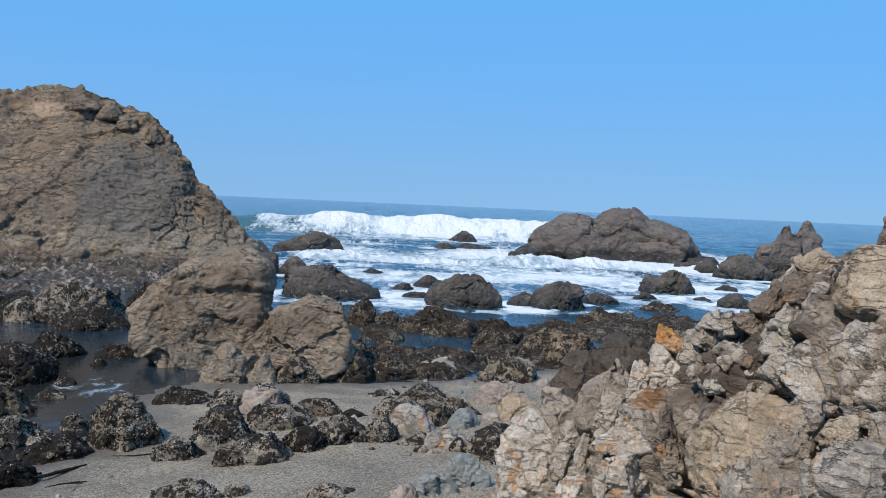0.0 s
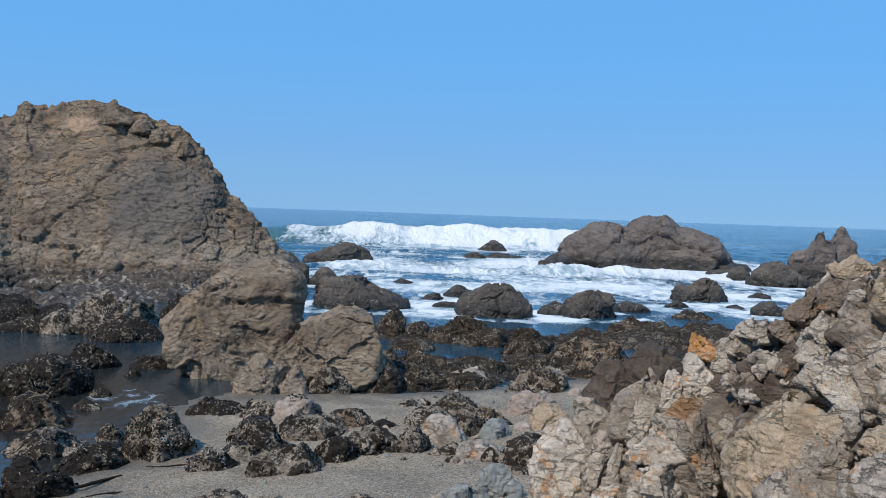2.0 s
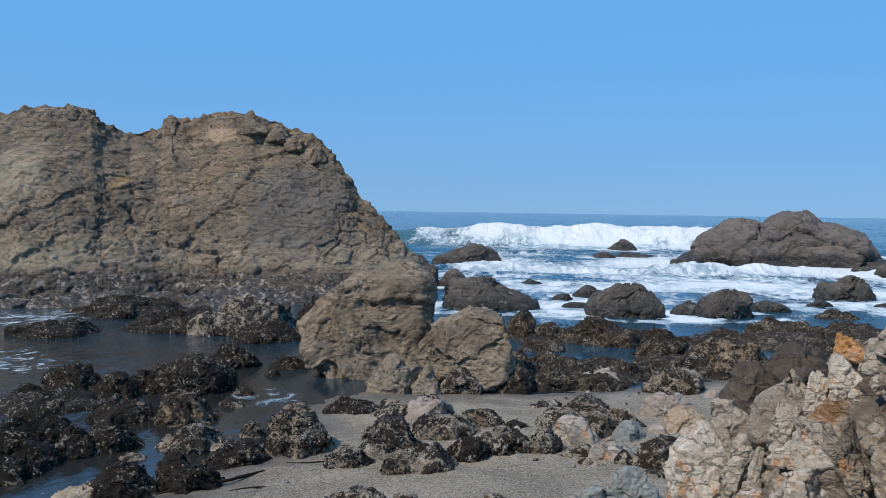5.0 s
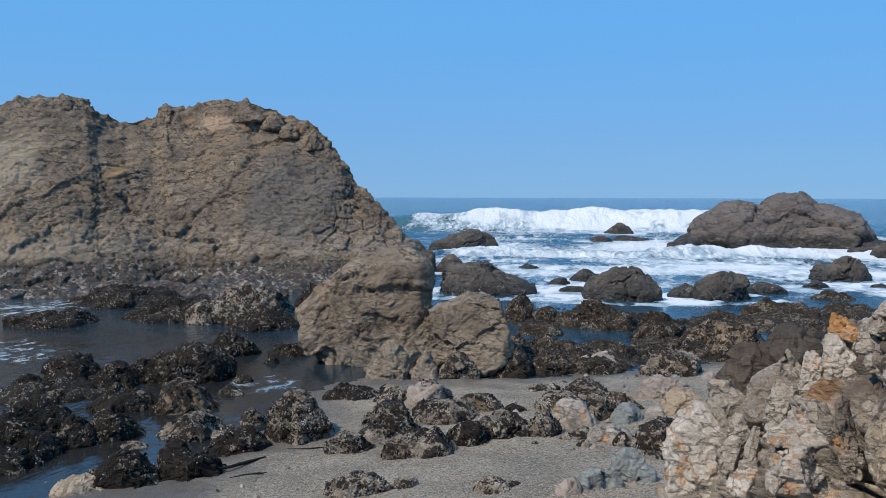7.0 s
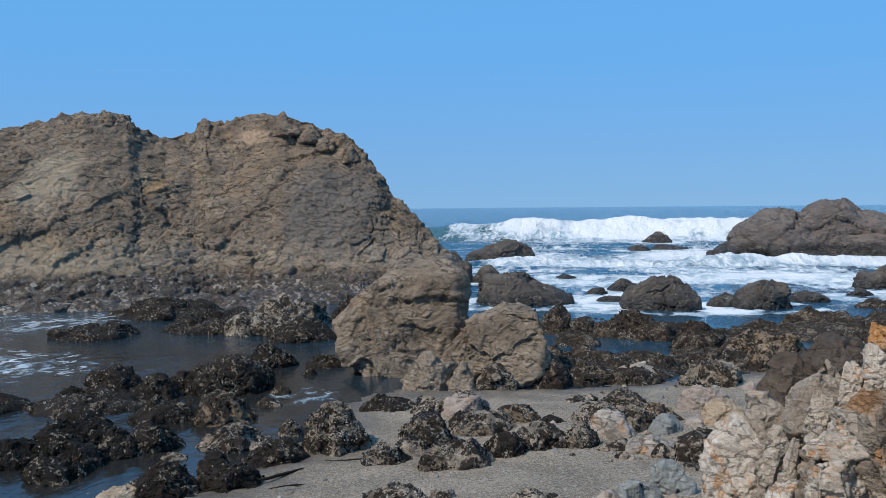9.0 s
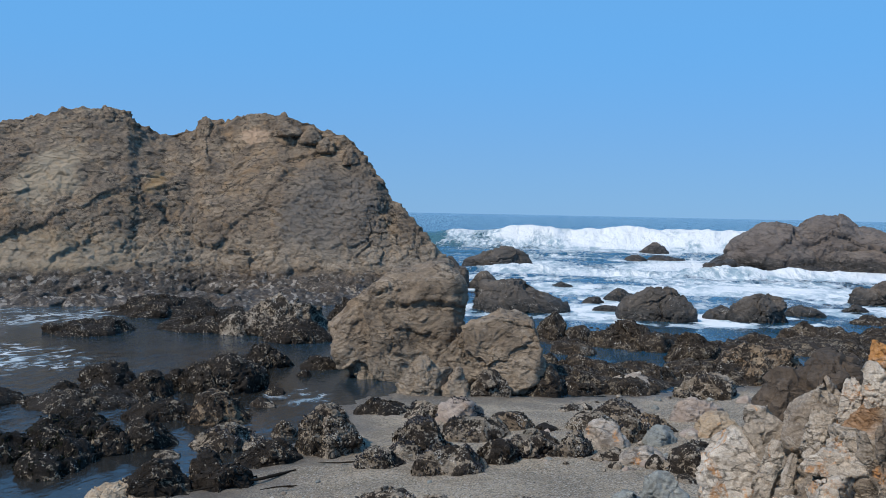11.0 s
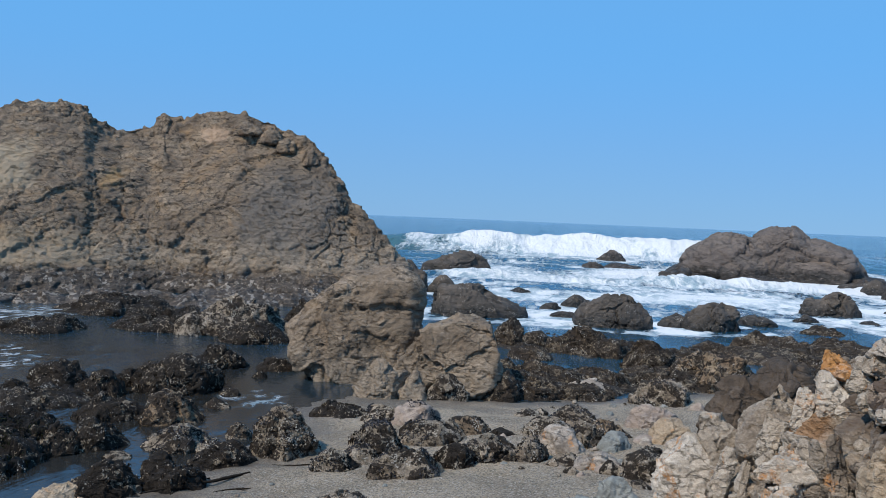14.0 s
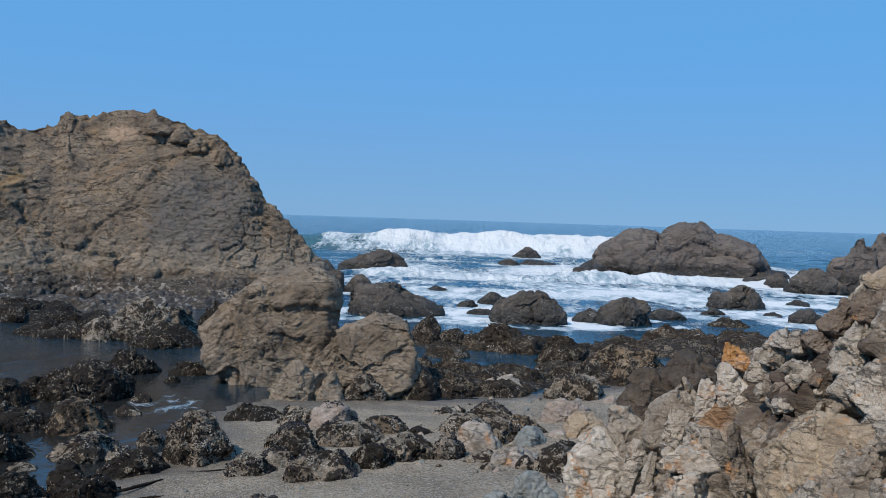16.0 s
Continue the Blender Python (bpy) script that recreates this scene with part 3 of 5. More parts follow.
def cliff():
    front, back = [], []
    crest = [nearer(*c) for c in CREST]
    for x, y, z in crest:
        share = np.interp(x, [-38.5, -28, -20.4, -15, -11.2, -6.6], [0.86, 0.855, 0.85, 0.87, 0.90, 0.93])
        front.append((x * share, y * share, -0.6))
        back.append((x * 1.287, y * 1.287, -0.6))
    return mass("headland", crest, front, back, 340, 660, CLIFF, cliff_relief, "tall brown craggy headland rock with a dark tide line", "cliff", bow=0.4)


HEADLAND = cliff()


# ---- single rocks ----
def vertex_normals(p, faces):
    n = np.cross(p[faces[:, 1]] - p[faces[:, 0]], p[faces[:, 2]] - p[faces[:, 0]])
    out = np.zeros_like(p)
    for k in range(3):
        np.add.at(out, faces[:, k], n)
    return out / np.maximum(np.linalg.norm(out, axis=1, keepdims=True), 1e-9)


def rock_shape(w, d, h, seed, level, lumps=(), planes=(), cuts=6, rough=0.05, crack=0.07, peak=0.0, facet=1.0, boxy=2, fuse=9.0):
    """Points of a rock on its base, and its triangles. lumps: (x, y, z, half width, half depth, half height) as shares of w, d, h, fused together;
    planes: (x, y, z, offset) of flat breaks, in halves of w and d and in h; then weathering along the surface."""
    rng = np.random.RandomState(seed)
    way, faces = sphere(level)
    lumps = list(lumps)
    if not lumps:
        lumps = [(peak * 0.22, 0.02, 0.1, 0.34, 0.40, 0.85), (-peak * 0.22, 0, 0.0, 0.44, 0.46, 0.66)]
        for side in (-0.30, 0.30, 0.0, rng.uniform(-0.2, 0.2)):
            lumps.append((side + rng.uniform(-0.08, 0.08), rng.uniform(-0.30, 0.15), 0, rng.uniform(0.19, 0.27), rng.uniform(0.22, 0.32), rng.uniform(0.4, 0.75)))
    planes = list(planes)
    for _ in range(cuts):
        n = rng.normal(size=3)
        n[2] = abs(n[2]) * 0.9 + 0.05
        n /= np.linalg.norm(n)
        planes.append((*n, rng.uniform(0.70, 0.95)))
    half = np.array([w / 2, d / 2, h])
    start = np.array([0, 0, 0.3 * h])

    def outside(p):
        g = np.zeros(len(p))
        for cx, cy, cz, rx, ry, rz in lumps:
            q = np.abs((p - (cx * w, cy * d, cz * h)) / (rx * w, ry * d, rz * h))
            q = q * q * q if boxy == 3 else q * q if boxy == 2 else q * q * q * q
            g += np.exp(-fuse * (q.sum(1) ** (1 / boxy) - 1))
        out = -np.log(np.maximum(g, 1e-30)) / fuse
        for a, b, c, off in planes:
            out = np.maximum(out, (p / half) @ np.array((a, b, c)) - off)
        return out

    near, far = np.zeros(len(way)), np.full(len(way), 1.2 * math.hypot(w, d, h))
    for _ in range(13):
        mid = (near + far) / 2
        out = outside(start + way * mid[:, None]) > 0
        near, far = np.where(out, near, mid), np.where(out, mid, far)
    p = start + way * near[:, None]
    size = (w * d * h) ** (1 / 3)
    normal = vertex_normals(p, faces)
    q = p / size + seed * 3.7
    push = rough * fbm(q * 1.3, 4, seed, 0.5)
    q = q + np.stack([0.16 * fbm(q * 2.2 + 9 * k, 3, seed + 2 + k) for k in range(3)], 1)
    t = tilted(q, 20 + 30 * rng.rand(), 360 * rng.rand())
    some = smooth(-0.1, 0.5, value_noise(q * 1.7, seed + 6))
    for k, (scale, depth) in enumerate(((1.5, 0.20), (4.2, 0.070), (11.0, 0.026), (26.0, 0.013))[:level - 2]):
        lean, brink = facets(t * (scale, scale, scale * 1.35), seed + 11 * k)
        push += depth * facet * lean - crack / scale * some * smooth(0.09, 0.0, brink)
    push += 0.012 * fbm(q * 11, 5, seed + 8, 0.6)
    p = p + normal * (push * size)[:, None]
    p[:, 2] = np.where(p[:, 2] < -0.1 * h, -0.1 * h + (p[:, 2] + 0.1 * h) * 0.3, p[:, 2])
    above = p[p[:, 2] > 0.02 * h]
    p[:, 0] = (p[:, 0] - (above[:, 0].max() + above[:, 0].min()) / 2) * w / (above[:, 0].max() - above[:, 0].min())
    p[:, 2] = np.where(p[:, 2] > 0, p[:, 2] * h / above[:, 2].max(), p[:, 2])
    return p, faces


def growth(name, p, faces, count, kind, material, parent, label, seed, low=0.0, high=9.0, clump=0.0):
    """Shells, barnacles or weed that cover a rock, one joined mesh of small solid pieces."""
    rng = np.random.RandomState(seed + 100)
    tri = p[faces]
    n = np.cross(tri[:, 1] - tri[:, 0], tri[:, 2] - tri[:, 0])
    area = np.linalg.norm(n, axis=1)
    n = n / np.maximum(area, 1e-12)[:, None]
    mid = tri.mean(1)
    weight = area * (mid[:, 2] > low) * (mid[:, 2] < high) * (n[:, 2] > -0.25)
    weight = weight * (fbm(mid * 3.0 + seed, 3, seed) > clump)
    if weight.sum() <= 0:
        return
    pick = rng.choice(len(faces), count, p=weight / weight.sum())
    uv = rng.rand(count, 2)
    uv = np.where(uv.sum(1, keepdims=True) > 1, 1 - uv, uv)
    at = tri[pick, 0] + (tri[pick, 1] - tri[pick, 0]) * uv[:, :1] + (tri[pick, 2] - tri[pick, 0]) * uv[:, 1:]
    up = n[pick] + rng.normal(scale=0.75, size=(count, 3))
    if kind == "weed":
        up = n[pick] * 0.25 + rng.normal(scale=0.5, size=(count, 3)) + (0, 0, -0.7)
    up /= np.linalg.norm(up, axis=1, keepdims=True)
    side = np.cross(up, rng.normal(size=(count, 3)))
    side /= np.linalg.norm(side, axis=1, keepdims=True)
    other = np.cross(up, side)
    s = rng.uniform(0.7, 1.3, (count, 1))
    if kind == "mussel":
        length, wide, thin = 0.034, 0.011, 0.008
        rings = [at - up * 0.01, at + up * length * 0.5 * s + side * wide, at + up * length * 0.55 * s + other * thin, at + up * length * 0.5 * s - side * wide, at + up * length * 0.55 * s - other * thin, at + up * length * s]
        index = [(0, 2, 1), (0, 3, 2), (0, 4, 3), (0, 1, 4), (5, 1, 2), (5, 2, 3), (5, 3, 4), (5, 4, 1)]
    elif kind == "barnacle":
        wide, tall = 0.015, 0.010
        rings = [at + (side * math.cos(k * 1.2566) + other * math.sin(k * 1.2566)) * wide * s for k in range(5)]
        rings += [at + up * tall * s + (side * math.cos(k * 1.2566) + other * math.sin(k * 1.2566)) * wide * 0.45 * s for k in range(5)]
        index = [(k, (k + 1) % 5, 5 + (k + 1) % 5) for k in range(5)] + [(k, 5 + (k + 1) % 5, 5 + k) for k in range(5)] + [(5, 6, 7), (5, 7, 8), (5, 8, 9)]
    else:
        length, wide, thin = 0.045, 0.013, 0.004
        sag = np.array((0, 0, -0.04))
        tip = at + n[pick] * 0.004 + up * length * s + sag * s
        belly = at + n[pick] * 0.014 + up * length * 0.5 * s
        rings = [at - side * wide * 0.4, at + side * wide * 0.4, at + n[pick] * thin, belly - side * wide * s, belly + side * wide * s, belly + n[pick] * thin * 1.5, tip]
        index = [(0, 3, 5), (0, 5, 2), (2, 5, 4), (2, 4, 1), (1, 4, 3), (1, 3, 0), (3, 6, 5), (5, 6, 4), (4, 6, 3)]
    k = len(rings)
    verts = np.stack(rings, 1).reshape(-1, 3)
    every = (np.array(index)[None] + (np.arange(count) * k)[:, None, None]).reshape(-1, 3)
    part(name, mesh_of(name, verts, every, material, False), parent, label, "stuff")


SURF = []  # rocks that the surf washes round


def rock(name, material, x, y, z, w, d, h, turn, seed, label, category="rock", group="", level=5, shells=0, barnacles=0, weed=0, green=False, low=0.0, **form):
    level = min(level, 7 if w > 0.13 * y else 6 if w > 0.06 * y else 5 if w > 0.022 * y else 4)
    p, faces = rock_shape(w, d, h, seed, level, **form)
    ob = new(name, mesh_of(name, p, faces, material))
    ob.matrix_basis = pose(x, y, z, 0, 0, turn)
    tagged(ob, label, category, group)
    if name in ("sea_rock", "islet", "sea_stack"):
        SURF.append((x, y, w, d))
    if shells:
        growth("mussel_bed", p, faces, shells, "mussel", SHELLS, ob, "packed blue-black mussel shells", seed, low, clump=0.25)
    if barnacles:
        growth("barnacle_crust", p, faces, barnacles, "barnacle", BARNACLE, ob, "pale grey barnacles", seed + 7, low, clump=0.42)
    if weed:
        growth("seaweed", p, faces, weed * 2 // 5, "weed", GREENWEED if green else WEED, ob, "dark leathery seaweed fronds", seed + 3, low - 0.02, clump=-0.15)
    return ob



# ---- the reef between the sand and the surf ----
POOLS = [(-1.9, 22.4, 0.9, 1.3), (-0.6, 22.9, 0.9, 1.0), (0.85, 22.4, 0.8, 1.2), (4.5, 24.0, 0.6, 1.6), (3.0, 28.2, 1.5, 1.6), (-2.2, 26.8, 1.2, 1.2), (-0.4, 26.0, 0.9, 0.9)]


def build_reef():
    """A low shelf of weedy rock, broken by pools in which the water stands."""
    xs, ys = np.linspace(-3.2, 11.0, 300), np.linspace(17.6, 30.5, 300)
    gx, gy = np.meshgrid(xs, ys)
    x, y = gx.ravel(), gy.ravel()
    q = np.stack([x, y, np.zeros_like(x)], 1)
    shore = 17.2 + 0.45 * (x + 1.8)
    mask = smooth(0.0, 1.2, y - shore + 0.5 * fbm(q * 0.8, 3, 91)) * smooth(30.2, 28.0, y + 0.7 * fbm(q * 0.5, 3, 92)) * smooth(-3.1, -2.0, x) * smooth(10.9, 9.5, x)
    warp = q + 0.25 * np.stack([fbm(q * 1.4, 3, 93), fbm(q * 1.4, 3, 94), np.zeros_like(x)], 1)
    t1, e1 = facets(warp * (0.8, 0.8, 1) + (0, 0, 0.5), 95)
    t2, e2 = facets(warp * (2.6, 2.6, 1) + (0, 0, 0.5), 96)
    z = 0.13 + 0.16 * fbm(q * 0.6, 4, 97) + 0.34 * t1 + 0.16 * t2 - 0.18 * smooth(0.12, 0.0, e1) - 0.08 * smooth(0.12, 0.0, e2) + 0.05 * fbm(q * 4.0, 4, 98, 0.6)
    for px, py, wide, deep in POOLS:
        z = z - 0.9 * np.exp(-((x - px) / wide) ** 2 - ((y - py) / deep) ** 2)
    z = -0.25 + (z + 0.25) * mask
    p = np.stack([x, y, z], 1)
    ob = tagged(new("reef", mesh_of("reef", p, grid_faces(len(ys), len(xs)), REEF)), "low dark reef shelf with weed, barnacles and water-filled hollows", "reef")
    f = grid_faces(len(ys), len(xs))
    growth("seaweed", p, np.concatenate([f[:, [0, 1, 2]], f[:, [0, 2, 3]]]), 9000, "weed", WEED, ob, "dark leathery seaweed fronds", 99, 0.02, clump=-0.1)


build_reef()


# ---- rocks on the sand, in the pools and in the surf ----
rock("tide_pool_rock", POOL, -9.30, 14.44, -0.03, 2.19, 1.83, 0.35, 33, 11, "black weed-covered rock standing in the tide pool", group="rocks in the tide pool", level=6, peak=-0.2, weed=1297, barnacles=123)
rock("tide_pool_rock", KELP, -8.29, 11.09, -0.03, 1.22, 1.20, 0.37, 37, 12, "dark green weed-covered rock in the tide pool", group="rocks in the tide pool", level=6, peak=0.2, weed=717, barnacles=30, green=True)
rock("tide_pool_rock", POOL, -10.91, 13.94, -0.03, 1.45, 1.21, 0.30, 38, 13, "black weed-covered rock standing in the tide pool", group="rocks in the tide pool", level=6, peak=0.2, weed=605, barnacles=57)
rock("tide_pool_rock", POOL, -14.32, 22.71, -0.03, 2.55, 2.13, 0.43, 32, 14, "black weed-covered rock standing in the tide pool", group="rocks in the tide pool", level=6, peak=0.3, weed=1799, barnacles=170)
rock("tide_pool_rock", POOL, -9.53, 15.74, -0.03, 1.14, 0.95, 0.57, 31, 15, "black weed-covered rock standing in the tide pool", group="rocks in the tide pool", level=6, weed=553, barnacles=52)
rock("tide_pool_rock", POOL, -8.54, 15.43, -0.03, 0.94, 0.78, 0.51, 29, 16, "black weed-covered rock standing in the tide pool", group="rocks in the tide pool", level=6, peak=0.3, weed=390, barnacles=36)
rock("tide_pool_rock", POOL, -8.42, 16.29, -0.03, 0.57, 0.48, 0.39, 27, 17, "black weed-covered rock standing in the tide pool", group="rocks in the tide pool", level=6, peak=0.3, weed=164, barnacles=15)
rock("tide_pool_rock", POOL, -7.41, 16.28, -0.03, 1.76, 1.47, 0.72, 24, 18, "black weed-covered rock standing in the tide pool", group="rocks in the tide pool", level=6, peak=0.2, weed=1202, barnacles=114)
rock("tide_pool_rock", POOL, -7.64, 19.01, -0.03, 1.29, 1.08, 0.55, 22, 19, "black weed-covered rock standing in the tide pool", group="rocks in the tide pool", level=6, peak=-0.1, weed=657, barnacles=62)
rock("tide_pool_rock", POOL, -14.65, 27.62, -0.03, 4.09, 3.42, 0.66, 28, 20, "black weed-covered rock standing in the tide pool", group="rocks in the tide pool", level=6, peak=0.2, weed=2200, barnacles=435)
rock("tide_pool_rock", POOL, -11.53, 24.68, -0.03, 3.30, 2.76, 0.65, 25, 21, "black weed-covered rock standing in the tide pool", group="rocks in the tide pool", level=6, peak=0.2, weed=2200, barnacles=300)
rock("rock_shelf", MUSSEL, -9.51, 24.47, -0.03, 3.44, 2.93, 1.19, 21, 22, "low barnacled rock shelf at the headland's foot", level=6, peak=0.1, weed=1298)
rock("tide_pool_rock", POOL, -7.71, 26.70, -0.03, 2.09, 1.74, 0.91, 16, 23, "black weed-covered rock standing in the tide pool", group="rocks in the tide pool", level=6, peak=-0.2, weed=1756, barnacles=166)
rock("tide_pool_rock", POOL, -8.31, 23.02, -0.03, 2.00, 1.67, 0.64, 20, 24, "black weed-covered rock standing in the tide pool", group="rocks in the tide pool", level=6, peak=0.1, weed=1394, barnacles=132)
rock("tide_pool_rock", POOL, -6.39, 19.08, -0.03, 0.90, 0.75, 0.33, 19, 25, "black weed-covered rock standing in the tide pool", group="rocks in the tide pool", level=6, peak=0.1, weed=291, barnacles=27)
rock("tide_pool_rock", POOL, -7.47, 13.84, -0.03, 1.24, 1.03, 0.41, 28, 26, "black weed-covered rock standing in the tide pool", group="rocks in the tide pool", level=6, peak=0.1, weed=529, barnacles=50)
rock("tide_pool_rock", SPECKLED, -6.42, 13.89, -0.03, 1.08, 0.90, 0.52, 25, 27, "tan-topped rock with barnacles in the tide pool", group="rocks in the tide pool", level=6, peak=0.2, barnacles=108, weed=171)
rock("tide_pool_rock", POOL, -7.06, 11.68, -0.03, 0.80, 0.67, 0.44, 31, 28, "black weed-covered rock standing in the tide pool", group="rocks in the tide pool", level=6, peak=0.2, weed=283, barnacles=26)
rock("tide_pool_rock", POOL, -6.76, 12.09, -0.03, 1.00, 0.83, 0.46, 29, 29, "black weed-covered rock standing in the tide pool", group="rocks in the tide pool", level=6, peak=0.2, weed=403, barnacles=38)
rock("mussel_rock", MUSSEL, -5.59, 12.46, -0.03, 1.20, 1.02, 0.39, 24, 30, "grey rock crusted with mussels and barnacles on the sand", group="mussel rocks on the sand", level=6, peak=0.1, shells=355, barnacles=238)
rock("tide_pool_rock", POOL, -5.54, 10.15, -0.02, 0.92, 0.77, 0.40, 29, 31, "black weed-covered rock standing in the tide pool", group="rocks in the tide pool", level=6, peak=0.2, weed=334, barnacles=31)
rock("tide_pool_rock", POOL, -5.14, 10.89, -0.02, 0.56, 0.47, 0.37, 25, 32, "black weed-covered rock standing in the tide pool", group="rocks in the tide pool", level=6, weed=156, barnacles=14)
rock("tide_pool_rock", POOL, -4.78, 10.47, 0.02, 0.80, 0.67, 0.30, 25, 33, "black weed-covered rock standing in the tide pool", group="rocks in the tide pool", level=6, peak=0.2, weed=235, barnacles=22)
rock("tide_pool_rock", POOL, -4.62, 11.60, 0.00, 0.96, 0.80, 0.33, 22, 34, "black weed-covered rock standing in the tide pool", group="rocks in the tide pool", level=6, peak=0.1, weed=323, barnacles=30)
rock("stone", MUSSEL, -6.13, 11.60, -0.03, 0.42, 0.36, 0.11, 28, 35, "small pale flat stone by the pool", level=5)
rock("stone", MUSSEL, -6.12, 15.04, -0.03, 0.50, 0.43, 0.18, 22, 36, "small pale flat stone by the pool", level=5)
rock("tide_pool_rock", POOL, -10.33, 15.45, -0.03, 0.58, 0.48, 0.20, 34, 37, "black weed-covered rock standing in the tide pool", group="rocks in the tide pool", level=6, weed=113, barnacles=12)
rock("tide_pool_rock", POOL, -6.41, 18.02, -0.03, 0.33, 0.28, 0.17, 20, 38, "black weed-covered rock standing in the tide pool", group="rocks in the tide pool", level=5, weed=44, barnacles=12)
rock("tide_pool_rock", POOL, -6.31, 16.14, -0.03, 0.42, 0.35, 0.15, 21, 39, "black weed-covered rock standing in the tide pool", group="rocks in the tide pool", level=5, weed=59, barnacles=12)
rock("mussel_rock", MUSSEL, -4.00, 12.33, 0.02, 0.97, 0.97, 0.70, 18, 40, "tall dark rock with weed and barnacles at the pool's edge", group="mussel rocks on the sand", level=6, peak=0.1, shells=113, barnacles=253, weed=320)
rock("tide_pool_rock", POOL, -3.90, 14.98, 0.02, 1.01, 0.84, 0.29, 15, 41, "black weed-covered rock standing in the tide pool", group="rocks in the tide pool", level=6, peak=-0.2, weed=328, barnacles=30)
rock("stone", MUSSEL, -4.96, 13.10, -0.03, 0.42, 0.35, 0.29, 21, 42, "small pale flat stone by the pool", level=5, peak=0.2)
rock("boulder", OCHRE, -5.85, 9.91, -0.03, 0.87, 0.74, 0.19, 31, 43, "tan boulder with a bare rounded top", level=6, peak=-0.1)
rock("mussel_rock", MUSSEL, -2.99, 14.41, 0.06, 0.77, 0.65, 0.35, 12, 800, "grey rock crusted with mussels and barnacles on the sand", group="mussel rocks on the sand", level=6, shells=365, barnacles=144, boxy=3, facet=0.8)
rock("mussel_rock", PINK, -2.42, 14.27, 0.10, 0.82, 0.68, 0.43, 10, 801, "round pinkish boulder capped with mussels", group="mussel rocks on the sand", level=6, shells=431, barnacles=59, boxy=3, facet=0.8)
rock("mussel_rock", MUSSEL, -2.61, 12.29, 0.10, 0.90, 0.74, 0.52, 12, 802, "dark rock thick with mussels and weed", group="mussel rocks on the sand", level=6, shells=923, barnacles=183, weed=659, boxy=3, facet=0.8)
rock("mussel_rock", MUSSEL, -3.00, 11.47, 0.09, 0.68, 0.57, 0.31, 15, 803, "grey rock crusted with mussels and barnacles on the sand", group="mussel rocks on the sand", level=6, shells=157, barnacles=279, boxy=3, facet=0.8)
rock("mussel_rock", MUSSEL, -2.84, 11.99, 0.09, 0.61, 0.51, 0.28, 13, 804, "grey rock crusted with mussels and barnacles on the sand", group="mussel rocks on the sand", level=6, shells=280, barnacles=130, boxy=3, facet=0.8)
rock("mussel_rock", MUSSEL, -2.04, 11.28, 0.16, 0.98, 0.81, 0.38, 10, 805, "dark mottled rock with pale bare patches", group="mussel rocks on the sand", level=6, shells=423, barnacles=436, weed=322, boxy=3, facet=0.8)
rock("mussel_rock", MUSSEL, -2.01, 13.33, 0.13, 1.05, 0.86, 0.35, 9, 806, "long mottled slab with weed on its back", group="mussel rocks on the sand", level=6, shells=168, barnacles=234, weed=225, boxy=3, facet=0.8)
rock("mussel_rock", SPECKLED, -1.53, 13.76, 0.16, 0.76, 0.63, 0.31, 6, 807, "tan slab end with a bare rounded face", group="mussel rocks on the sand", level=6, barnacles=72, weed=69, boxy=3, facet=0.8)
rock("mussel_rock", POOL, -1.49, 11.86, 0.18, 0.62, 0.51, 0.34, 7, 808, "low black weed-covered rock on the sand", group="mussel rocks on the sand", level=6, shells=91, barnacles=102, weed=306, boxy=3, facet=0.8)
rock("mussel_rock", MUSSEL, -1.07, 12.27, 0.21, 0.92, 0.76, 0.34, 5, 809, "banded grey rock with barnacles and weed", group="mussel rocks on the sand", level=6, shells=209, barnacles=302, boxy=3, facet=0.8)
rock("mussel_rock", MUSSEL, -0.52, 12.24, 0.24, 0.54, 0.45, 0.36, 2, 810, "dark rock with weed on top", group="mussel rocks on the sand", level=6, shells=169, barnacles=156, weed=187, boxy=3, facet=0.8)
rock("mussel_rock", MUSSEL, 0.05, 14.95, 0.19, 0.87, 0.72, 0.32, -0, 811, "grey rock crusted with mussels and barnacles on the sand", group="mussel rocks on the sand", level=6, shells=207, barnacles=144, boxy=3, facet=0.8)
rock("mussel_rock", MUSSEL, -0.29, 13.91, 0.25, 0.85, 0.70, 0.26, 1, 812, "grey rock crusted with mussels and barnacles on the sand", group="mussel rocks on the sand", level=6, shells=69, barnacles=153, boxy=3, facet=0.8)
rock("stone", PALE, -0.07, 12.88, 0.27, 0.67, 0.54, 0.37, 0, 813, "pale grey stone lying among mussel rocks", group="pale stones on the sand", level=6, boxy=3)
rock("mussel_rock", MUSSEL, 0.26, 13.14, 0.29, 0.54, 0.45, 0.36, -1, 814, "round stone half covered in weed", group="mussel rocks on the sand", level=6, shells=121, barnacles=81, weed=81, boxy=3, facet=0.8)
rock("mussel_rock", SPECKLED, 0.59, 13.63, 0.30, 0.79, 0.66, 0.28, -2, 815, "brown rock with dark weed patches", group="mussel rocks on the sand", level=6, shells=73, barnacles=109, weed=82, boxy=3, facet=0.8)
rock("stone", BLUE, 0.65, 12.88, 0.32, 0.50, 0.41, 0.28, -3, 816, "blue-grey banded stone lying on the sand", group="pale stones on the sand", level=6, boxy=3)
rock("stone", PALE, 0.42, 11.87, 0.32, 0.66, 0.54, 0.22, -2, 817, "flat pale stone half sunk in sand", group="pale stones on the sand", level=6, cuts=9, boxy=3)
rock("mussel_rock", MUSSEL, 1.04, 11.43, 0.37, 0.82, 0.69, 0.37, -5, 818, "pale grey stone with dark stripes of weed", group="mussel rocks on the sand", level=6, shells=49, barnacles=190, weed=65, boxy=3, facet=0.8)
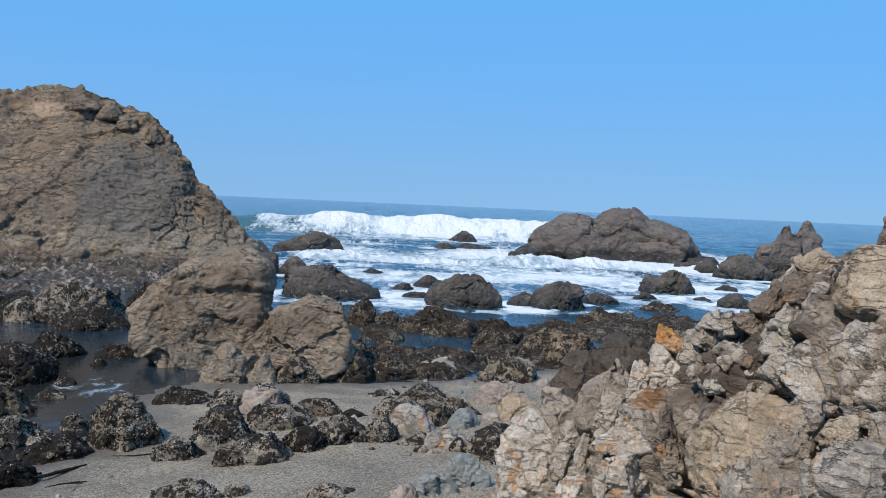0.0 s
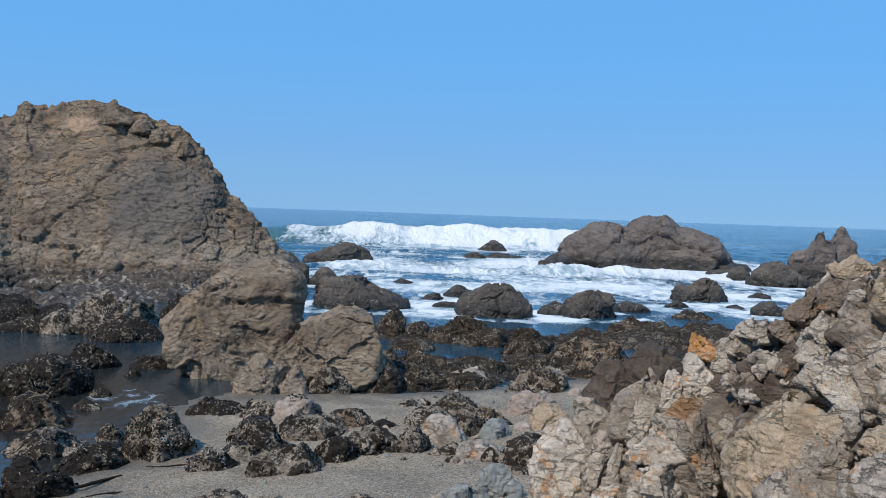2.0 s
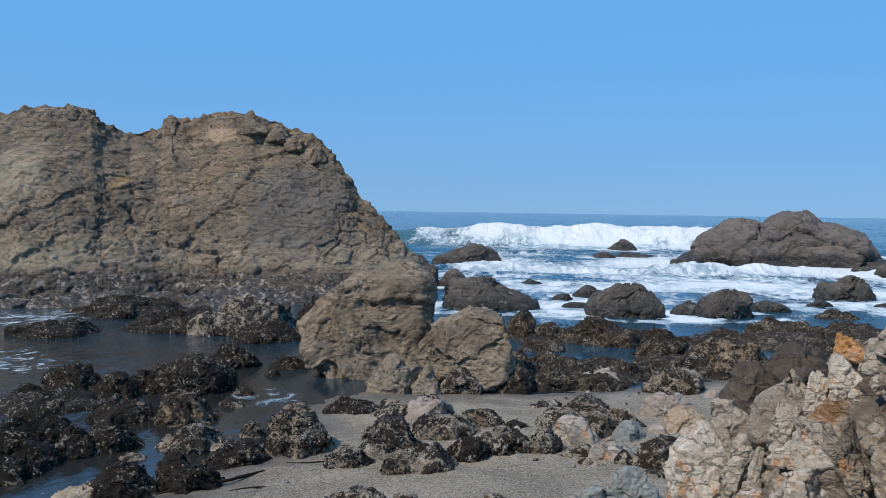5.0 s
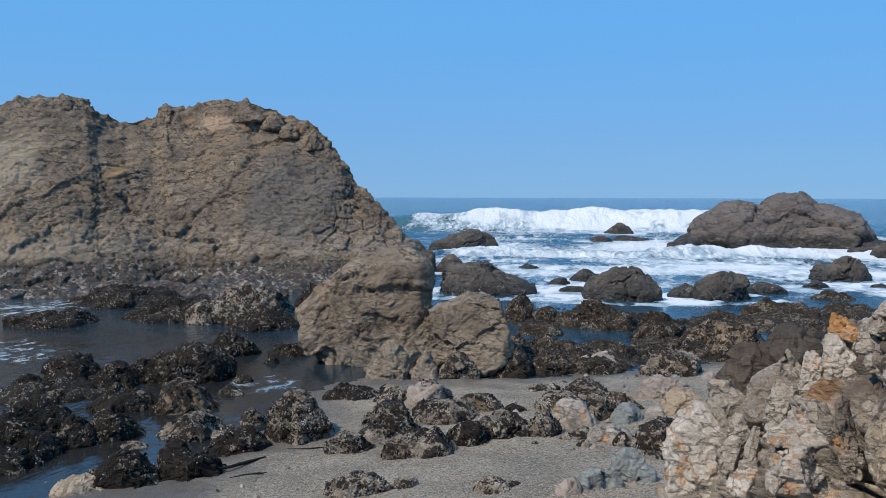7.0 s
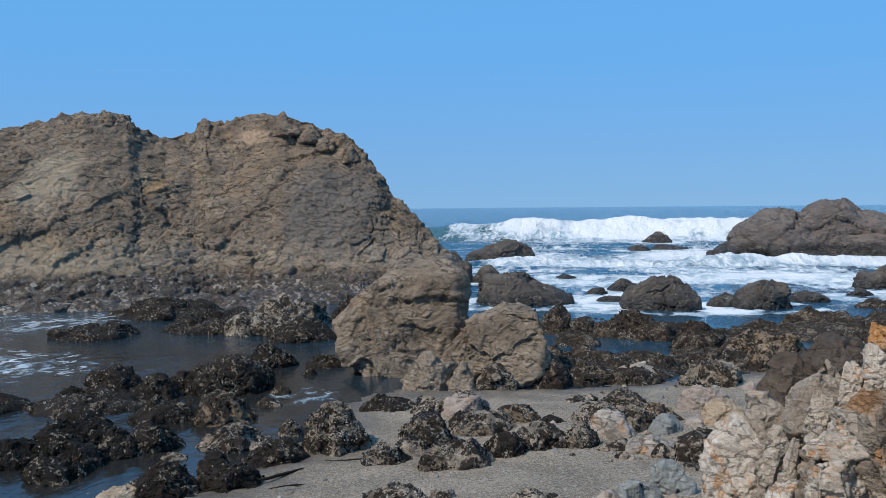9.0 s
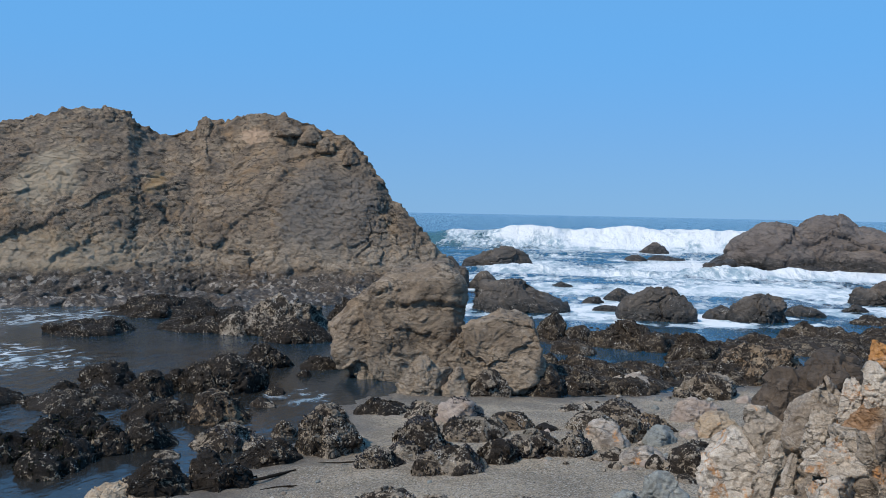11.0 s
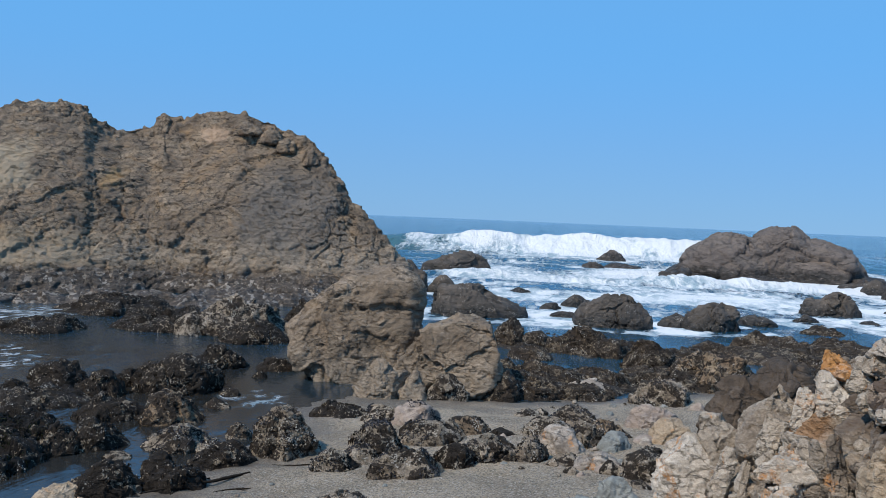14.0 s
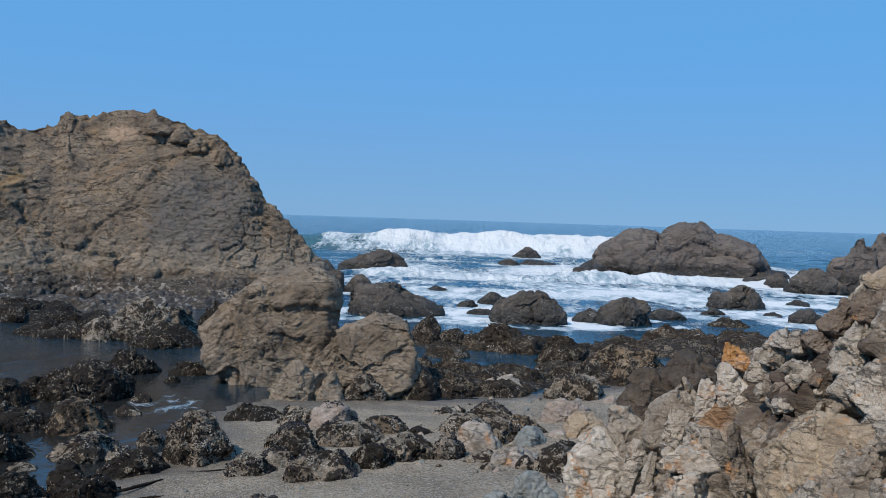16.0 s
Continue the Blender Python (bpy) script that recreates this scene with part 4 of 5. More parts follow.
rock("stone", PINK, 1.35, 14.77, 0.24, 0.93, 0.74, 0.38, -5, 819, "broad tan stone slab on the sand", group="pale stones on the sand", level=6, cuts=9, boxy=3)
rock("stone", OCHRE, 1.45, 13.36, 0.35, 0.74, 0.59, 0.38, -6, 820, "ochre-stained angular stone beside the outcrop", group="pale stones on the sand", level=6, cuts=9, boxy=3)
rock("stone", MUSSEL, -0.03, 12.07, 0.28, 0.50, 0.41, 0.15, 0, 821, "small mottled stone half sunk in sand", group="pale stones on the sand", level=6, boxy=3)
rock("stone", BLUE, 0.56, 9.87, 0.38, 0.57, 0.36, 0.41, -3, 822, "upright blue-grey veined stone at the outcrop's foot", group="pale stones on the sand", level=6, cuts=9, boxy=3)
rock("stone", BLUE, 0.20, 9.61, 0.37, 0.54, 0.43, 0.27, -1, 823, "blue-grey veined stone at the outcrop's foot", group="pale stones on the sand", level=6, cuts=9, boxy=3)
rock("stone", PINK, -0.11, 9.39, 0.36, 0.31, 0.25, 0.20, 1, 824, "smooth pinkish stone half sunk in sand", group="pale stones on the sand", level=6, boxy=3)
rock("stone", PALE, 0.91, 11.50, 0.36, 0.56, 0.46, 0.24, -5, 825, "angular grey stone among others", group="pale stones on the sand", level=6, cuts=9, boxy=3)
rock("stone", MUSSEL, -0.67, 15.64, 0.12, 0.55, 0.44, 0.14, 2, 826, "small dark stone on the sand", group="pale stones on the sand", level=6, boxy=3)
rock("mussel_rock", MUSSEL, -2.45, 9.68, 0.19, 0.74, 0.62, 0.22, 14, 827, "flat pale mussel-crusted rock half sunk in sand", group="mussel rocks on the sand", level=6, shells=100, barnacles=260, boxy=3, facet=0.8)
rock("stone", MUSSEL, -0.87, 9.67, 0.30, 0.58, 0.47, 0.16, 5, 828, "low mottled stone half sunk in sand", group="pale stones on the sand", level=6, boxy=3)
rock("mussel_rock", MUSSEL, -1.93, 9.78, 0.22, 0.33, 0.28, 0.14, 11, 829, "grey rock crusted with mussels and barnacles on the sand", group="mussel rocks on the sand", level=6, shells=17, barnacles=48, boxy=3, facet=0.8)
rock("tide_pool_rock", POOL, -0.98, 13.69, 0.21, 0.40, 0.33, 0.12, 4, 54, "black weed-covered rock standing in the tide pool", group="rocks in the tide pool", level=5, weed=50, barnacles=12)
rock("mussel_rock", MUSSEL, 1.73, 17.89, 0.08, 1.20, 1.02, 0.45, -6, 62, "grey rock crusted with mussels and barnacles on the sand", group="mussel rocks on the sand", level=6, peak=0.1, shells=378, barnacles=253)
rock("reef_rock", REEF, -1.36, 17.62, -0.01, 0.97, 0.81, 0.60, 4, 71, "low dark wet rock at the sand's edge", group="reef rocks", level=6, weed=226)
rock("reef_rock", REEF, -0.61, 18.05, -0.01, 1.24, 1.03, 0.43, 2, 72, "low dark wet rock at the sand's edge", group="reef rocks", level=6, weed=272)
rock("reef_rock", REEF, 0.22, 18.26, 0.01, 1.37, 1.15, 0.29, -1, 73, "low dark wet rock at the sand's edge", group="reef rocks", level=6, weed=274)
rock("stone", PALE, 0.43, 19.15, -0.03, 1.11, 0.95, 0.29, -1, 74, "pale grey veined stone lying on the sand", group="pale stones on the sand", level=6)
rock("reef_rock", REEF, -1.80, 25.40, -0.03, 1.01, 0.85, 0.82, 4, 75, "dark brown weed-draped reef rock in shallow water", group="reef rocks", level=6, weed=266)
rock("reef_rock", REEF, -0.97, 25.43, -0.03, 1.00, 0.84, 0.48, 2, 76, "dark brown weed-draped reef rock in shallow water", group="reef rocks", level=6, peak=0.1, weed=187)
rock("reef_rock", REEF, -1.04, 23.11, -0.03, 1.20, 1.00, 0.38, 3, 77, "dark brown weed-draped reef rock in shallow water", group="reef rocks", level=6, peak=0.1, weed=218)
rock("reef_rock", REEF, 0.43, 24.70, -0.03, 2.30, 1.73, 0.80, -1, 78, "dark brown weed-draped reef rock in shallow water", group="reef rocks", level=6, weed=714)
rock("reef_rock", REEF, 1.86, 22.28, -0.03, 1.41, 1.18, 0.78, -5, 79, "dark brown weed-draped reef rock in shallow water", group="reef rocks", level=6, peak=0.1, weed=406)
rock("reef_rock", SPECKLED, 3.21, 21.34, -0.03, 2.02, 1.69, 0.76, -9, 80, "tan-topped barnacled reef rock in shallow water", group="reef rocks", level=6, peak=-0.1, weed=686)
rock("reef_rock", REEF, -1.55, 21.34, -0.03, 0.52, 0.43, 0.27, 4, 81, "dark brown weed-draped reef rock in shallow water", group="reef rocks", level=6, weed=51)
rock("reef_rock", REEF, -0.44, 20.41, -0.03, 1.40, 1.0, 0.24, 1, 82, "dark brown weed-draped reef rock in shallow water", group="reef rocks", level=6, peak=0.2, weed=277)
rock("reef_rock", REEF, 0.43, 20.76, -0.03, 1.42, 1.0, 0.28, -1, 83, "dark brown weed-draped reef rock in shallow water", group="reef rocks", level=6, weed=315)
rock("reef_rock", SPECKLED, 3.07, 20.06, -0.03, 1.28, 1.07, 0.49, -9, 84, "tan-topped barnacled reef rock at the sand's edge", group="reef rocks", level=6, weed=275)
rock("reef_rock", REEF, 5.17, 26.91, -0.03, 1.32, 1.10, 0.67, -11, 85, "dark brown weed-draped reef rock in shallow water", group="reef rocks", level=6, peak=0.2, weed=341)
rock("reef_rock", REEF, 6.03, 26.36, -0.03, 1.40, 1.17, 0.62, -13, 86, "dark brown weed-draped reef rock in shallow water", group="reef rocks", level=6, peak=-0.1, weed=352)
rock("reef_rock", REEF, 7.54, 27.19, -0.03, 1.93, 1.61, 0.55, -16, 87, "dark brown weed-draped reef rock in shallow water", group="reef rocks", level=6, peak=0.4, weed=554)
rock("reef_rock", REEF, 3.92, 26.47, -0.03, 1.11, 0.93, 0.35, -8, 88, "dark brown weed-draped reef rock in shallow water", group="reef rocks", level=6, peak=0.2, weed=188)
rock("reef_rock", REEF, 8.60, 32.82, -0.03, 1.52, 1.27, 0.36, -15, 89, "dark brown weed-draped reef rock in shallow water", group="reef rocks", level=6, peak=-0.2, weed=316)
rock("reef_rock", REEF, -0.27, 19.52, -0.03, 3.29, 2.91, 0.26, 1, 90, "dark brown weed-draped reef rock in shallow water", group="reef rocks", level=6, weed=1198)
rock("reef_rock", REEF, 1.97, 21.46, -0.03, 1.76, 1.2, 0.30, -5, 91, "dark brown weed-draped reef rock in shallow water", group="reef rocks", level=6, peak=0.1, weed=424)
rock("reef_rock", REEF, 2.54, 20.97, -0.03, 3.37, 2.81, 0.35, -7, 92, "dark brown weed-draped reef rock in shallow water", group="reef rocks", level=6, weed=1257)
rock("reef_rock", REEF, 5.51, 25.65, -0.03, 3.18, 2.65, 0.40, -12, 93, "dark brown weed-draped reef rock in shallow water", group="reef rocks", level=6, peak=0.2, weed=1166)
rock("reef_rock", REEF, 7.59, 26.42, -0.03, 3.15, 2.63, 0.46, -16, 94, "dark brown weed-draped reef rock in shallow water", group="reef rocks", level=6, peak=0.2, weed=1191)
rock("sea_rock", SEA, -3.38, 32.67, -0.03, 3.57, 1.79, 1.19, 6, 95, "dark wave-washed rock rising from the surf", group="rocks in the surf", level=6, peak=0.1, facet=0.8)
rock("sea_rock", SEA, 1.36, 31.47, -0.03, 2.75, 1.37, 1.20, -2, 96, "dark wave-washed rock rising from the surf", group="rocks in the surf", level=6, peak=0.3, facet=0.8)
rock("sea_rock", SEA, 0.18, 38.08, -0.03, 1.42, 0.85, 0.56, -0, 97, "dark wave-washed rock rising from the surf", group="rocks in the surf", level=5, facet=0.8)
rock("sea_rock", SEA, -0.91, 36.65, -0.03, 0.89, 0.53, 0.30, 1, 98, "dark wave-washed rock rising from the surf", group="rocks in the surf", level=5, facet=0.8)
rock("sea_rock", SEA, -0.30, 33.83, -0.03, 1.16, 0.58, 0.25, 1, 99, "dark wave-washed rock rising from the surf", group="rocks in the surf", level=5, peak=0.2, facet=0.8)
rock("sea_rock", SEA, 4.68, 32.35, -0.03, 2.21, 1.33, 1.00, -8, 100, "dark wave-washed rock rising from the surf", group="rocks in the surf", level=6, facet=0.8)
rock("sea_rock", SEA, 3.56, 32.67, -0.03, 1.18, 0.71, 0.51, -6, 101, "dark wave-washed rock rising from the surf", group="rocks in the surf", level=5, peak=0.2, facet=0.8)
rock("sea_rock", SEA, 6.77, 34.75, -0.03, 1.49, 0.75, 0.41, -11, 102, "dark wave-washed rock rising from the surf", group="rocks in the surf", level=5, facet=0.8)
rock("sea_rock", SEA, 9.00, 36.84, -0.03, 0.99, 0.59, 0.35, -14, 103, "dark wave-washed rock rising from the surf", group="rocks in the surf", level=5, facet=0.8)
rock("sea_rock", SEA, 10.87, 40.55, -0.03, 2.53, 1.52, 1.07, -15, 104, "dark wave-washed rock rising from the surf", group="rocks in the surf", level=6, peak=0.3, facet=0.8)
rock("sea_rock", SEA, 14.35, 42.86, -0.03, 1.12, 0.67, 0.33, -19, 105, "dark wave-washed rock rising from the surf", group="rocks in the surf", level=5, peak=0.1, facet=0.8)
rock("sea_rock", SEA, 12.04, 34.85, -0.03, 1.37, 0.82, 0.61, -19, 106, "dark wave-washed rock rising from the surf", group="rocks in the surf", level=5, peak=0.2, facet=0.8)
rock("sea_rock", SEA, 11.51, 37.38, -0.03, 0.80, 0.48, 0.19, -17, 107, "dark wave-washed rock rising from the surf", group="rocks in the surf", level=5, facet=0.8)
rock("sea_rock", SEA, 17.14, 59.29, -0.03, 1.91, 1.15, 0.52, -16, 108, "dark wave-washed rock rising from the surf", group="rocks in the surf", level=5, facet=0.8)
rock("sea_rock", SEA, 17.81, 57.20, -0.03, 1.64, 1.14, 0.93, -17, 109, "dark wave-washed rock rising from the surf", group="rocks in the surf", level=5, facet=0.8)
rock("sea_rock", SEA, 19.17, 54.01, -0.03, 3.76, 2.63, 1.42, -20, 110, "dark wave-washed rock rising from the surf", group="rocks in the surf", level=6, peak=-0.3, facet=0.8)
rock("sea_rock", SEA, -7.86, 60.00, -0.03, 4.76, 2.38, 1.41, 7, 111, "dark wave-washed rock rising from the surf", group="rocks in the surf", level=6, peak=0.2, facet=0.8)
rock("sea_rock", SEA, -6.03, 41.35, -0.03, 1.42, 0.85, 0.89, 8, 112, "dark wave-washed rock rising from the surf", group="rocks in the surf", level=5, facet=0.8)
rock("sea_rock", SEA, -7.55, 41.86, -0.03, 1.53, 0.92, 1.49, 10, 113, "dark wave-washed rock rising from the surf", group="rocks in the surf", level=5, peak=-0.1, facet=0.8)
rock("sea_rock", SEA, -2.60, 44.40, -0.03, 1.11, 0.66, 0.28, 3, 114, "dark wave-washed rock rising from the surf", group="rocks in the surf", level=5, facet=0.8)
rock("sea_rock", ISLET, 3.35, 86.06, -0.03, 2.78, 1.67, 1.18, -2, 115, "distant brown rock among the breakers", group="rocks in the surf", level=5, peak=-0.2)
rock("sea_rock", ISLET, 1.45, 73.50, -0.03, 1.83, 0.91, 0.51, -1, 116, "distant brown rock among the breakers", group="rocks in the surf", level=5)
rock("sea_rock", ISLET, 3.94, 75.72, -0.03, 3.06, 1.53, 0.42, -3, 117, "distant brown rock among the breakers", group="rocks in the surf", level=5)


# ---- the near outcrop ----
RIDGE = [(0.25, 6.5, 1.2), (0.44, 6.28, 1.55), (0.74, 5.95, 1.98), (1.01, 5.51, 2.50), (1.16, 5.27, 2.56), (1.24, 5.05, 2.80), (1.43, 4.79, 2.95), (1.61, 4.63, 3.08), (1.74, 4.47, 3.24), (1.80, 4.36, 3.37), (1.93, 4.2, 3.40), (2.1, 4.04, 3.42), (2.7, 3.4, 3.45), (3.6, 2.4, 3.4)]
FOOT = [(0.15, 6.2, 0.5), (0.20, 5.75, 0.6), (0.32, 5.1, 0.8), (0.46, 4.4, 1.0), (0.56, 4.1, 1.1), (0.68, 3.8, 1.2), (0.84, 3.4, 1.3), (1.0, 3.1, 1.4), (1.12, 2.9, 1.4), (1.2, 2.75, 1.4), (1.35, 2.55, 1.4), (1.5, 2.4, 1.4), (2.1, 1.8, 1.4), (3.0, 0.9, 1.4)]
BACK = [(0.4, 6.9, 0.2), (0.7, 6.9, 0.2), (1.2, 6.7, 0.2), (1.7, 6.5, 0.3), (2.0, 6.3, 0.3), (2.2, 6.1, 0.4), (2.5, 5.9, 0.4), (2.7, 5.7, 0.5), (2.9, 5.5, 0.5), (3.0, 5.4, 0.6), (3.2, 5.2, 0.7), (3.4, 5.0, 0.7), (4.1, 4.2, 0.9), (5.0, 3.0, 1.2)]
HOLLOWS = [(1.42, 3.98, 2.8, 0.13, 0.62), (1.39, 4.02, 2.78, 0.09, 0.35), (1.11, 4.0, 2.28, 0.15, 0.75), (0.78, 4.84, 2.10, 0.06, 0.30), (1.72, 3.7, 3.15, 0.07, 0.3), (1.74, 3.95, 3.29, 0.06, 0.25)]


def outcrop_relief(p, n, v):
    warp = 0.12 * fbm(p * 3.0, 3, 81)[:, None]
    t1, e1 = facets(tilted(p + warp, 25, 30) * (2.4, 2.4, 1.8), 83)
    t2, e2 = facets(tilted(p + 0.6 * warp, -20, 50) * (6.5, 6.5, 5.0), 85)
    t3, e3 = facets(tilted(p + 0.3 * warp, 40, 10) * 17.0, 86)
    t4, e4 = facets(tilted(p + 0.1 * warp, 10, 70) * 42.0, 88)
    push = 0.20 * t1 + 0.07 * t2 + 0.024 * t3 + 0.009 * t4
    push -= 0.24 * smooth(0.09, 0.0, e1) + 0.07 * smooth(0.08, 0.0, e2) + 0.016 * smooth(0.08, 0.0, e3)
    push += 0.05 * fbm(p * 2.2, 3, 87) - 0.05 + 0.006 * fbm(p * 22, 3, 89, 0.6)
    for x, y, z, wide, deep in HOLLOWS:
        push -= deep * gauss(np.linalg.norm(p - (x, y, z), axis=1), 0, wide)
    return push


outcrop = mass("outcrop", RIDGE, FOOT, BACK, 370, 440, FACE, outcrop_relief, "pale veined rock outcrop with orange lichen and crevices", "outcrop")



def block(material, x, y, z, w, h, seed, label="", deep=1.0, sunk=0.34, level=6, lean=0.0, **form):
    """A block bedded in the outcrop: its middle lies at (x, y, z), sunk into the face; lean: degrees by which it tips sideways."""
    turn = math.degrees(math.atan2(-x, y))
    d = w * deep
    form = {"cuts": 10, "rough": 0.05, "boxy": 4, "facet": 0.85, "crack": 0.045, **form}
    p, faces = rock_shape(w, d, h, seed, level, lumps=((0, 0, 0.5, 0.5, 0.5, 0.52),), **form)
    far = math.hypot(x, y)
    p = p - (0, 0, h / 2)
    p = (np.array(pose(0, 0, 0, 0, lean, turn).to_3x3()) @ p.T).T + (x * (1 + sunk * d / far), y * (1 + sunk * d / far), z)
    part("stone_block", mesh_of("stone_block", p, faces, material), outcrop, label)


block(QUARTZ, 0.605, 5.25, 1.977, 0.57, 0.66, 701, "pale quartz block stained orange at its foot", lean=-4, planes=((-0.42, 0, 1.0, 0.86),))
block(OUTCROP, 0.736, 5.35, 2.269, 0.43, 0.33, 702, "pale grey granular block", lean=-25)
block(FACE, 0.985, 5.15, 2.436, 0.42, 0.40, 703, "granular block with a stepped edge", lean=-12, planes=((-0.5, 0, 1.0, 0.85),))
block(FACE, 0.784, 4.7, 2.124, 0.14, 0.41, 704, "thin upright slab", lean=12)
block(OUTCROP, 0.732, 4.95, 2.167, 0.14, 0.34, 705, "thin upright slab", lean=16)
block(QUARTZ, 0.923, 4.25, 2.233, 0.32, 0.26, 706, "squarish quartz block with rusty ledges", lean=2, cuts=4)
block(QUARTZ, 0.931, 4.36, 2.390, 0.33, 0.14, 707, "squarish quartz block with rusty ledges", lean=-4)
block(QUARTZ, 1.176, 4.6, 2.660, 0.29, 0.35, 708, "white veined quartz block", lean=-10)
block(RUST, 1.238, 4.75, 2.845, 0.18, 0.14, 709, "block crusted with bright orange lichen", lean=5)
block(QUARTZ, 1.064, 4.68, 2.586, 0.15, 0.29, 710, "rust-stained quartz block", lean=6)
block(OUTCROP, 1.021, 4.45, 2.470, 0.26, 0.15, 711, "pale ledge of stone", lean=-8)
block(OUTCROP, 0.951, 4.85, 2.407, 0.17, 0.25, 712, "narrow upright block", lean=10)
block(FACE, 1.118, 4.22, 2.414, 0.12, 0.40, 713, "twisted upright slab", lean=-10)
block(OUTCROP, 1.050, 4.3, 2.439, 0.10, 0.24, 714, "thin upright slab", lean=-16)
block(OCHRE, 1.284, 3.62, 2.553, 0.54, 0.51, 715, "big tan block with a smooth sloping top", lean=0, level=7, planes=((-0.29, 0, 1.0, 0.80), (-0.25, -0.8, 0.75, 0.95)), cuts=5, facet=0.6)
block(FACE, 1.401, 3.46, 2.621, 0.28, 0.35, 716, "rough grey block", lean=14)
block(FACE, 1.250, 3.35, 2.487, 0.36, 0.17, 717, "ledge of grey-tan stone", lean=6)
block(OUTCROP, 1.581, 3.95, 2.986, 0.30, 0.26, 718, "grey veined block", lean=20)
block(OUTCROP, 1.484, 3.82, 2.868, 0.19, 0.17, 719, "grey veined block", lean=24)
block(PALE, 1.658, 3.52, 3.020, 0.15, 0.20, 720, "smooth pale grey block", lean=4, cuts=6, facet=0.5, boxy=3)
block(OUTCROP, 1.560, 3.55, 2.891, 0.37, 0.28, 721, "grey veined block", lean=28)
block(FACE, 1.655, 3.38, 2.849, 0.21, 0.26, 722, "grey-tan cracked block", lean=20)
block(FACE, 1.616, 3.78, 3.065, 0.24, 0.17, 723, "grey veined block", lean=24)
block(OCHRE, 1.493, 3.3, 2.732, 0.17, 0.14, 724, "small tan block", lean=0)
block(OUTCROP, 1.455, 3.52, 2.735, 0.21, 0.20, 725, "pale grey block", lean=10)
block(PALE, 1.467, 3.12, 2.622, 0.27, 0.23, 726, "smooth pale grey block", lean=8, facet=0.6)
block(FACE, 1.618, 3.2, 2.722, 0.16, 0.20, 727, "rough grey block", lean=-8)
block(OUTCROP, 1.391, 3.18, 2.560, 0.16, 0.16, 728, "grey veined block", lean=0)
block(OCHRE, 1.828, 3.75, 3.264, 0.33, 0.31, 729, "smooth orange-tan block on top", lean=8, cuts=5, facet=0.4, boxy=3, sunk=0.0)
block(RUBBLE, 2.000, 4.05, 3.462, 0.10, 0.18, 730, "brown stub of rock on the crest", lean=0, facet=1.3, crack=0.10, rough=0.10)
block(OCHRE, 1.732, 4.15, 3.322, 0.24, 0.13, 731, "pale yellowish block on the crest", lean=14)
block(RUBBLE, 1.694, 4.08, 3.209, 0.26, 0.20, 732, "brown crumbling block", lean=20, facet=1.3, crack=0.10, rough=0.10)
block(RUBBLE, 1.615, 4.3, 3.112, 0.24, 0.19, 733, "crumbling block on the crest", lean=22, facet=1.3, crack=0.10, rough=0.10)
block(RUBBLE, 1.727, 3.78, 3.109, 0.19, 0.16, 734, "grey-brown block", lean=28, facet=1.3, crack=0.10, rough=0.10)
block(RUBBLE, 1.516, 4.35, 3.020, 0.17, 0.15, 735, "crumbling block on the crest", lean=20, facet=1.3, crack=0.10, rough=0.10)
block(PALE, 1.448, 4.5, 2.978, 0.12, 0.12, 736, "pale round stone", lean=0)
block(PALE, 1.376, 4.5, 2.991, 0.12, 0.11, 737, "pale round stone", lean=10)
block(OUTCROP, 1.347, 4.52, 2.913, 0.15, 0.15, 738, "pale round stone", lean=15)
block(OUTCROP, 1.301, 4.56, 2.819, 0.15, 0.16, 739, "grey stone", lean=10)


def face_points():
    p = np.zeros(len(outcrop.data.vertices) * 3)
    outcrop.data.vertices.foreach_get("co", p)
    return p.reshape(-1, 3)


def bedded(count, box, small, large, stones, seed, lean):
    """More blocks over a stretch of the outcrop's face, spread apart from one another."""
    rng = np.random.RandomState(seed)
    p = face_points()
    at = p[((p > np.array(box[:3])) & (p < np.array(box[3:]))).all(1)]
    chosen = []
    for q in at[rng.permutation(len(at))]:
        s = rng.uniform(small, large)
        if any(np.linalg.norm(q - np.array(c[:3])) < 0.5 * s + c[3] for c in HOLLOWS):
            continue
        if all(np.linalg.norm(q - o) > 0.36 * (s + r) for o, r in chosen):
            chosen.append((q, s))
            block(stones[rng.randint(len(stones))], *q, s, s * rng.uniform(0.8, 1.5), seed * 100 + len(chosen), level=4 if s < 0.11 else 5, lean=lean + rng.uniform(-20, 20), sunk=0.20)
        if len(chosen) == count:
            break


bedded(46, (1.15, 3.9, 2.75, 2.0, 5.0, 3.45), 0.05, 0.11, (RUBBLE, FACE, FACE, OUTCROP), 35, 25)
bedded(24, (0.3, 4.5, 1.4, 1.0, 6.4, 2.6), 0.08, 0.18, (OUTCROP, FACE, QUARTZ), 31, 18)
PEBBLES = [mesh_of("stone", *rock_shape(1.0, 1.0, 0.9, 340 + k, 4, lumps=((0, 0, 0.45, 0.5, 0.5, 0.5),), cuts=7, boxy=3), m) for k, m in enumerate((RUBBLE, FACE, PALE, OUTCROP, OUTCROP, QUARTZ))]


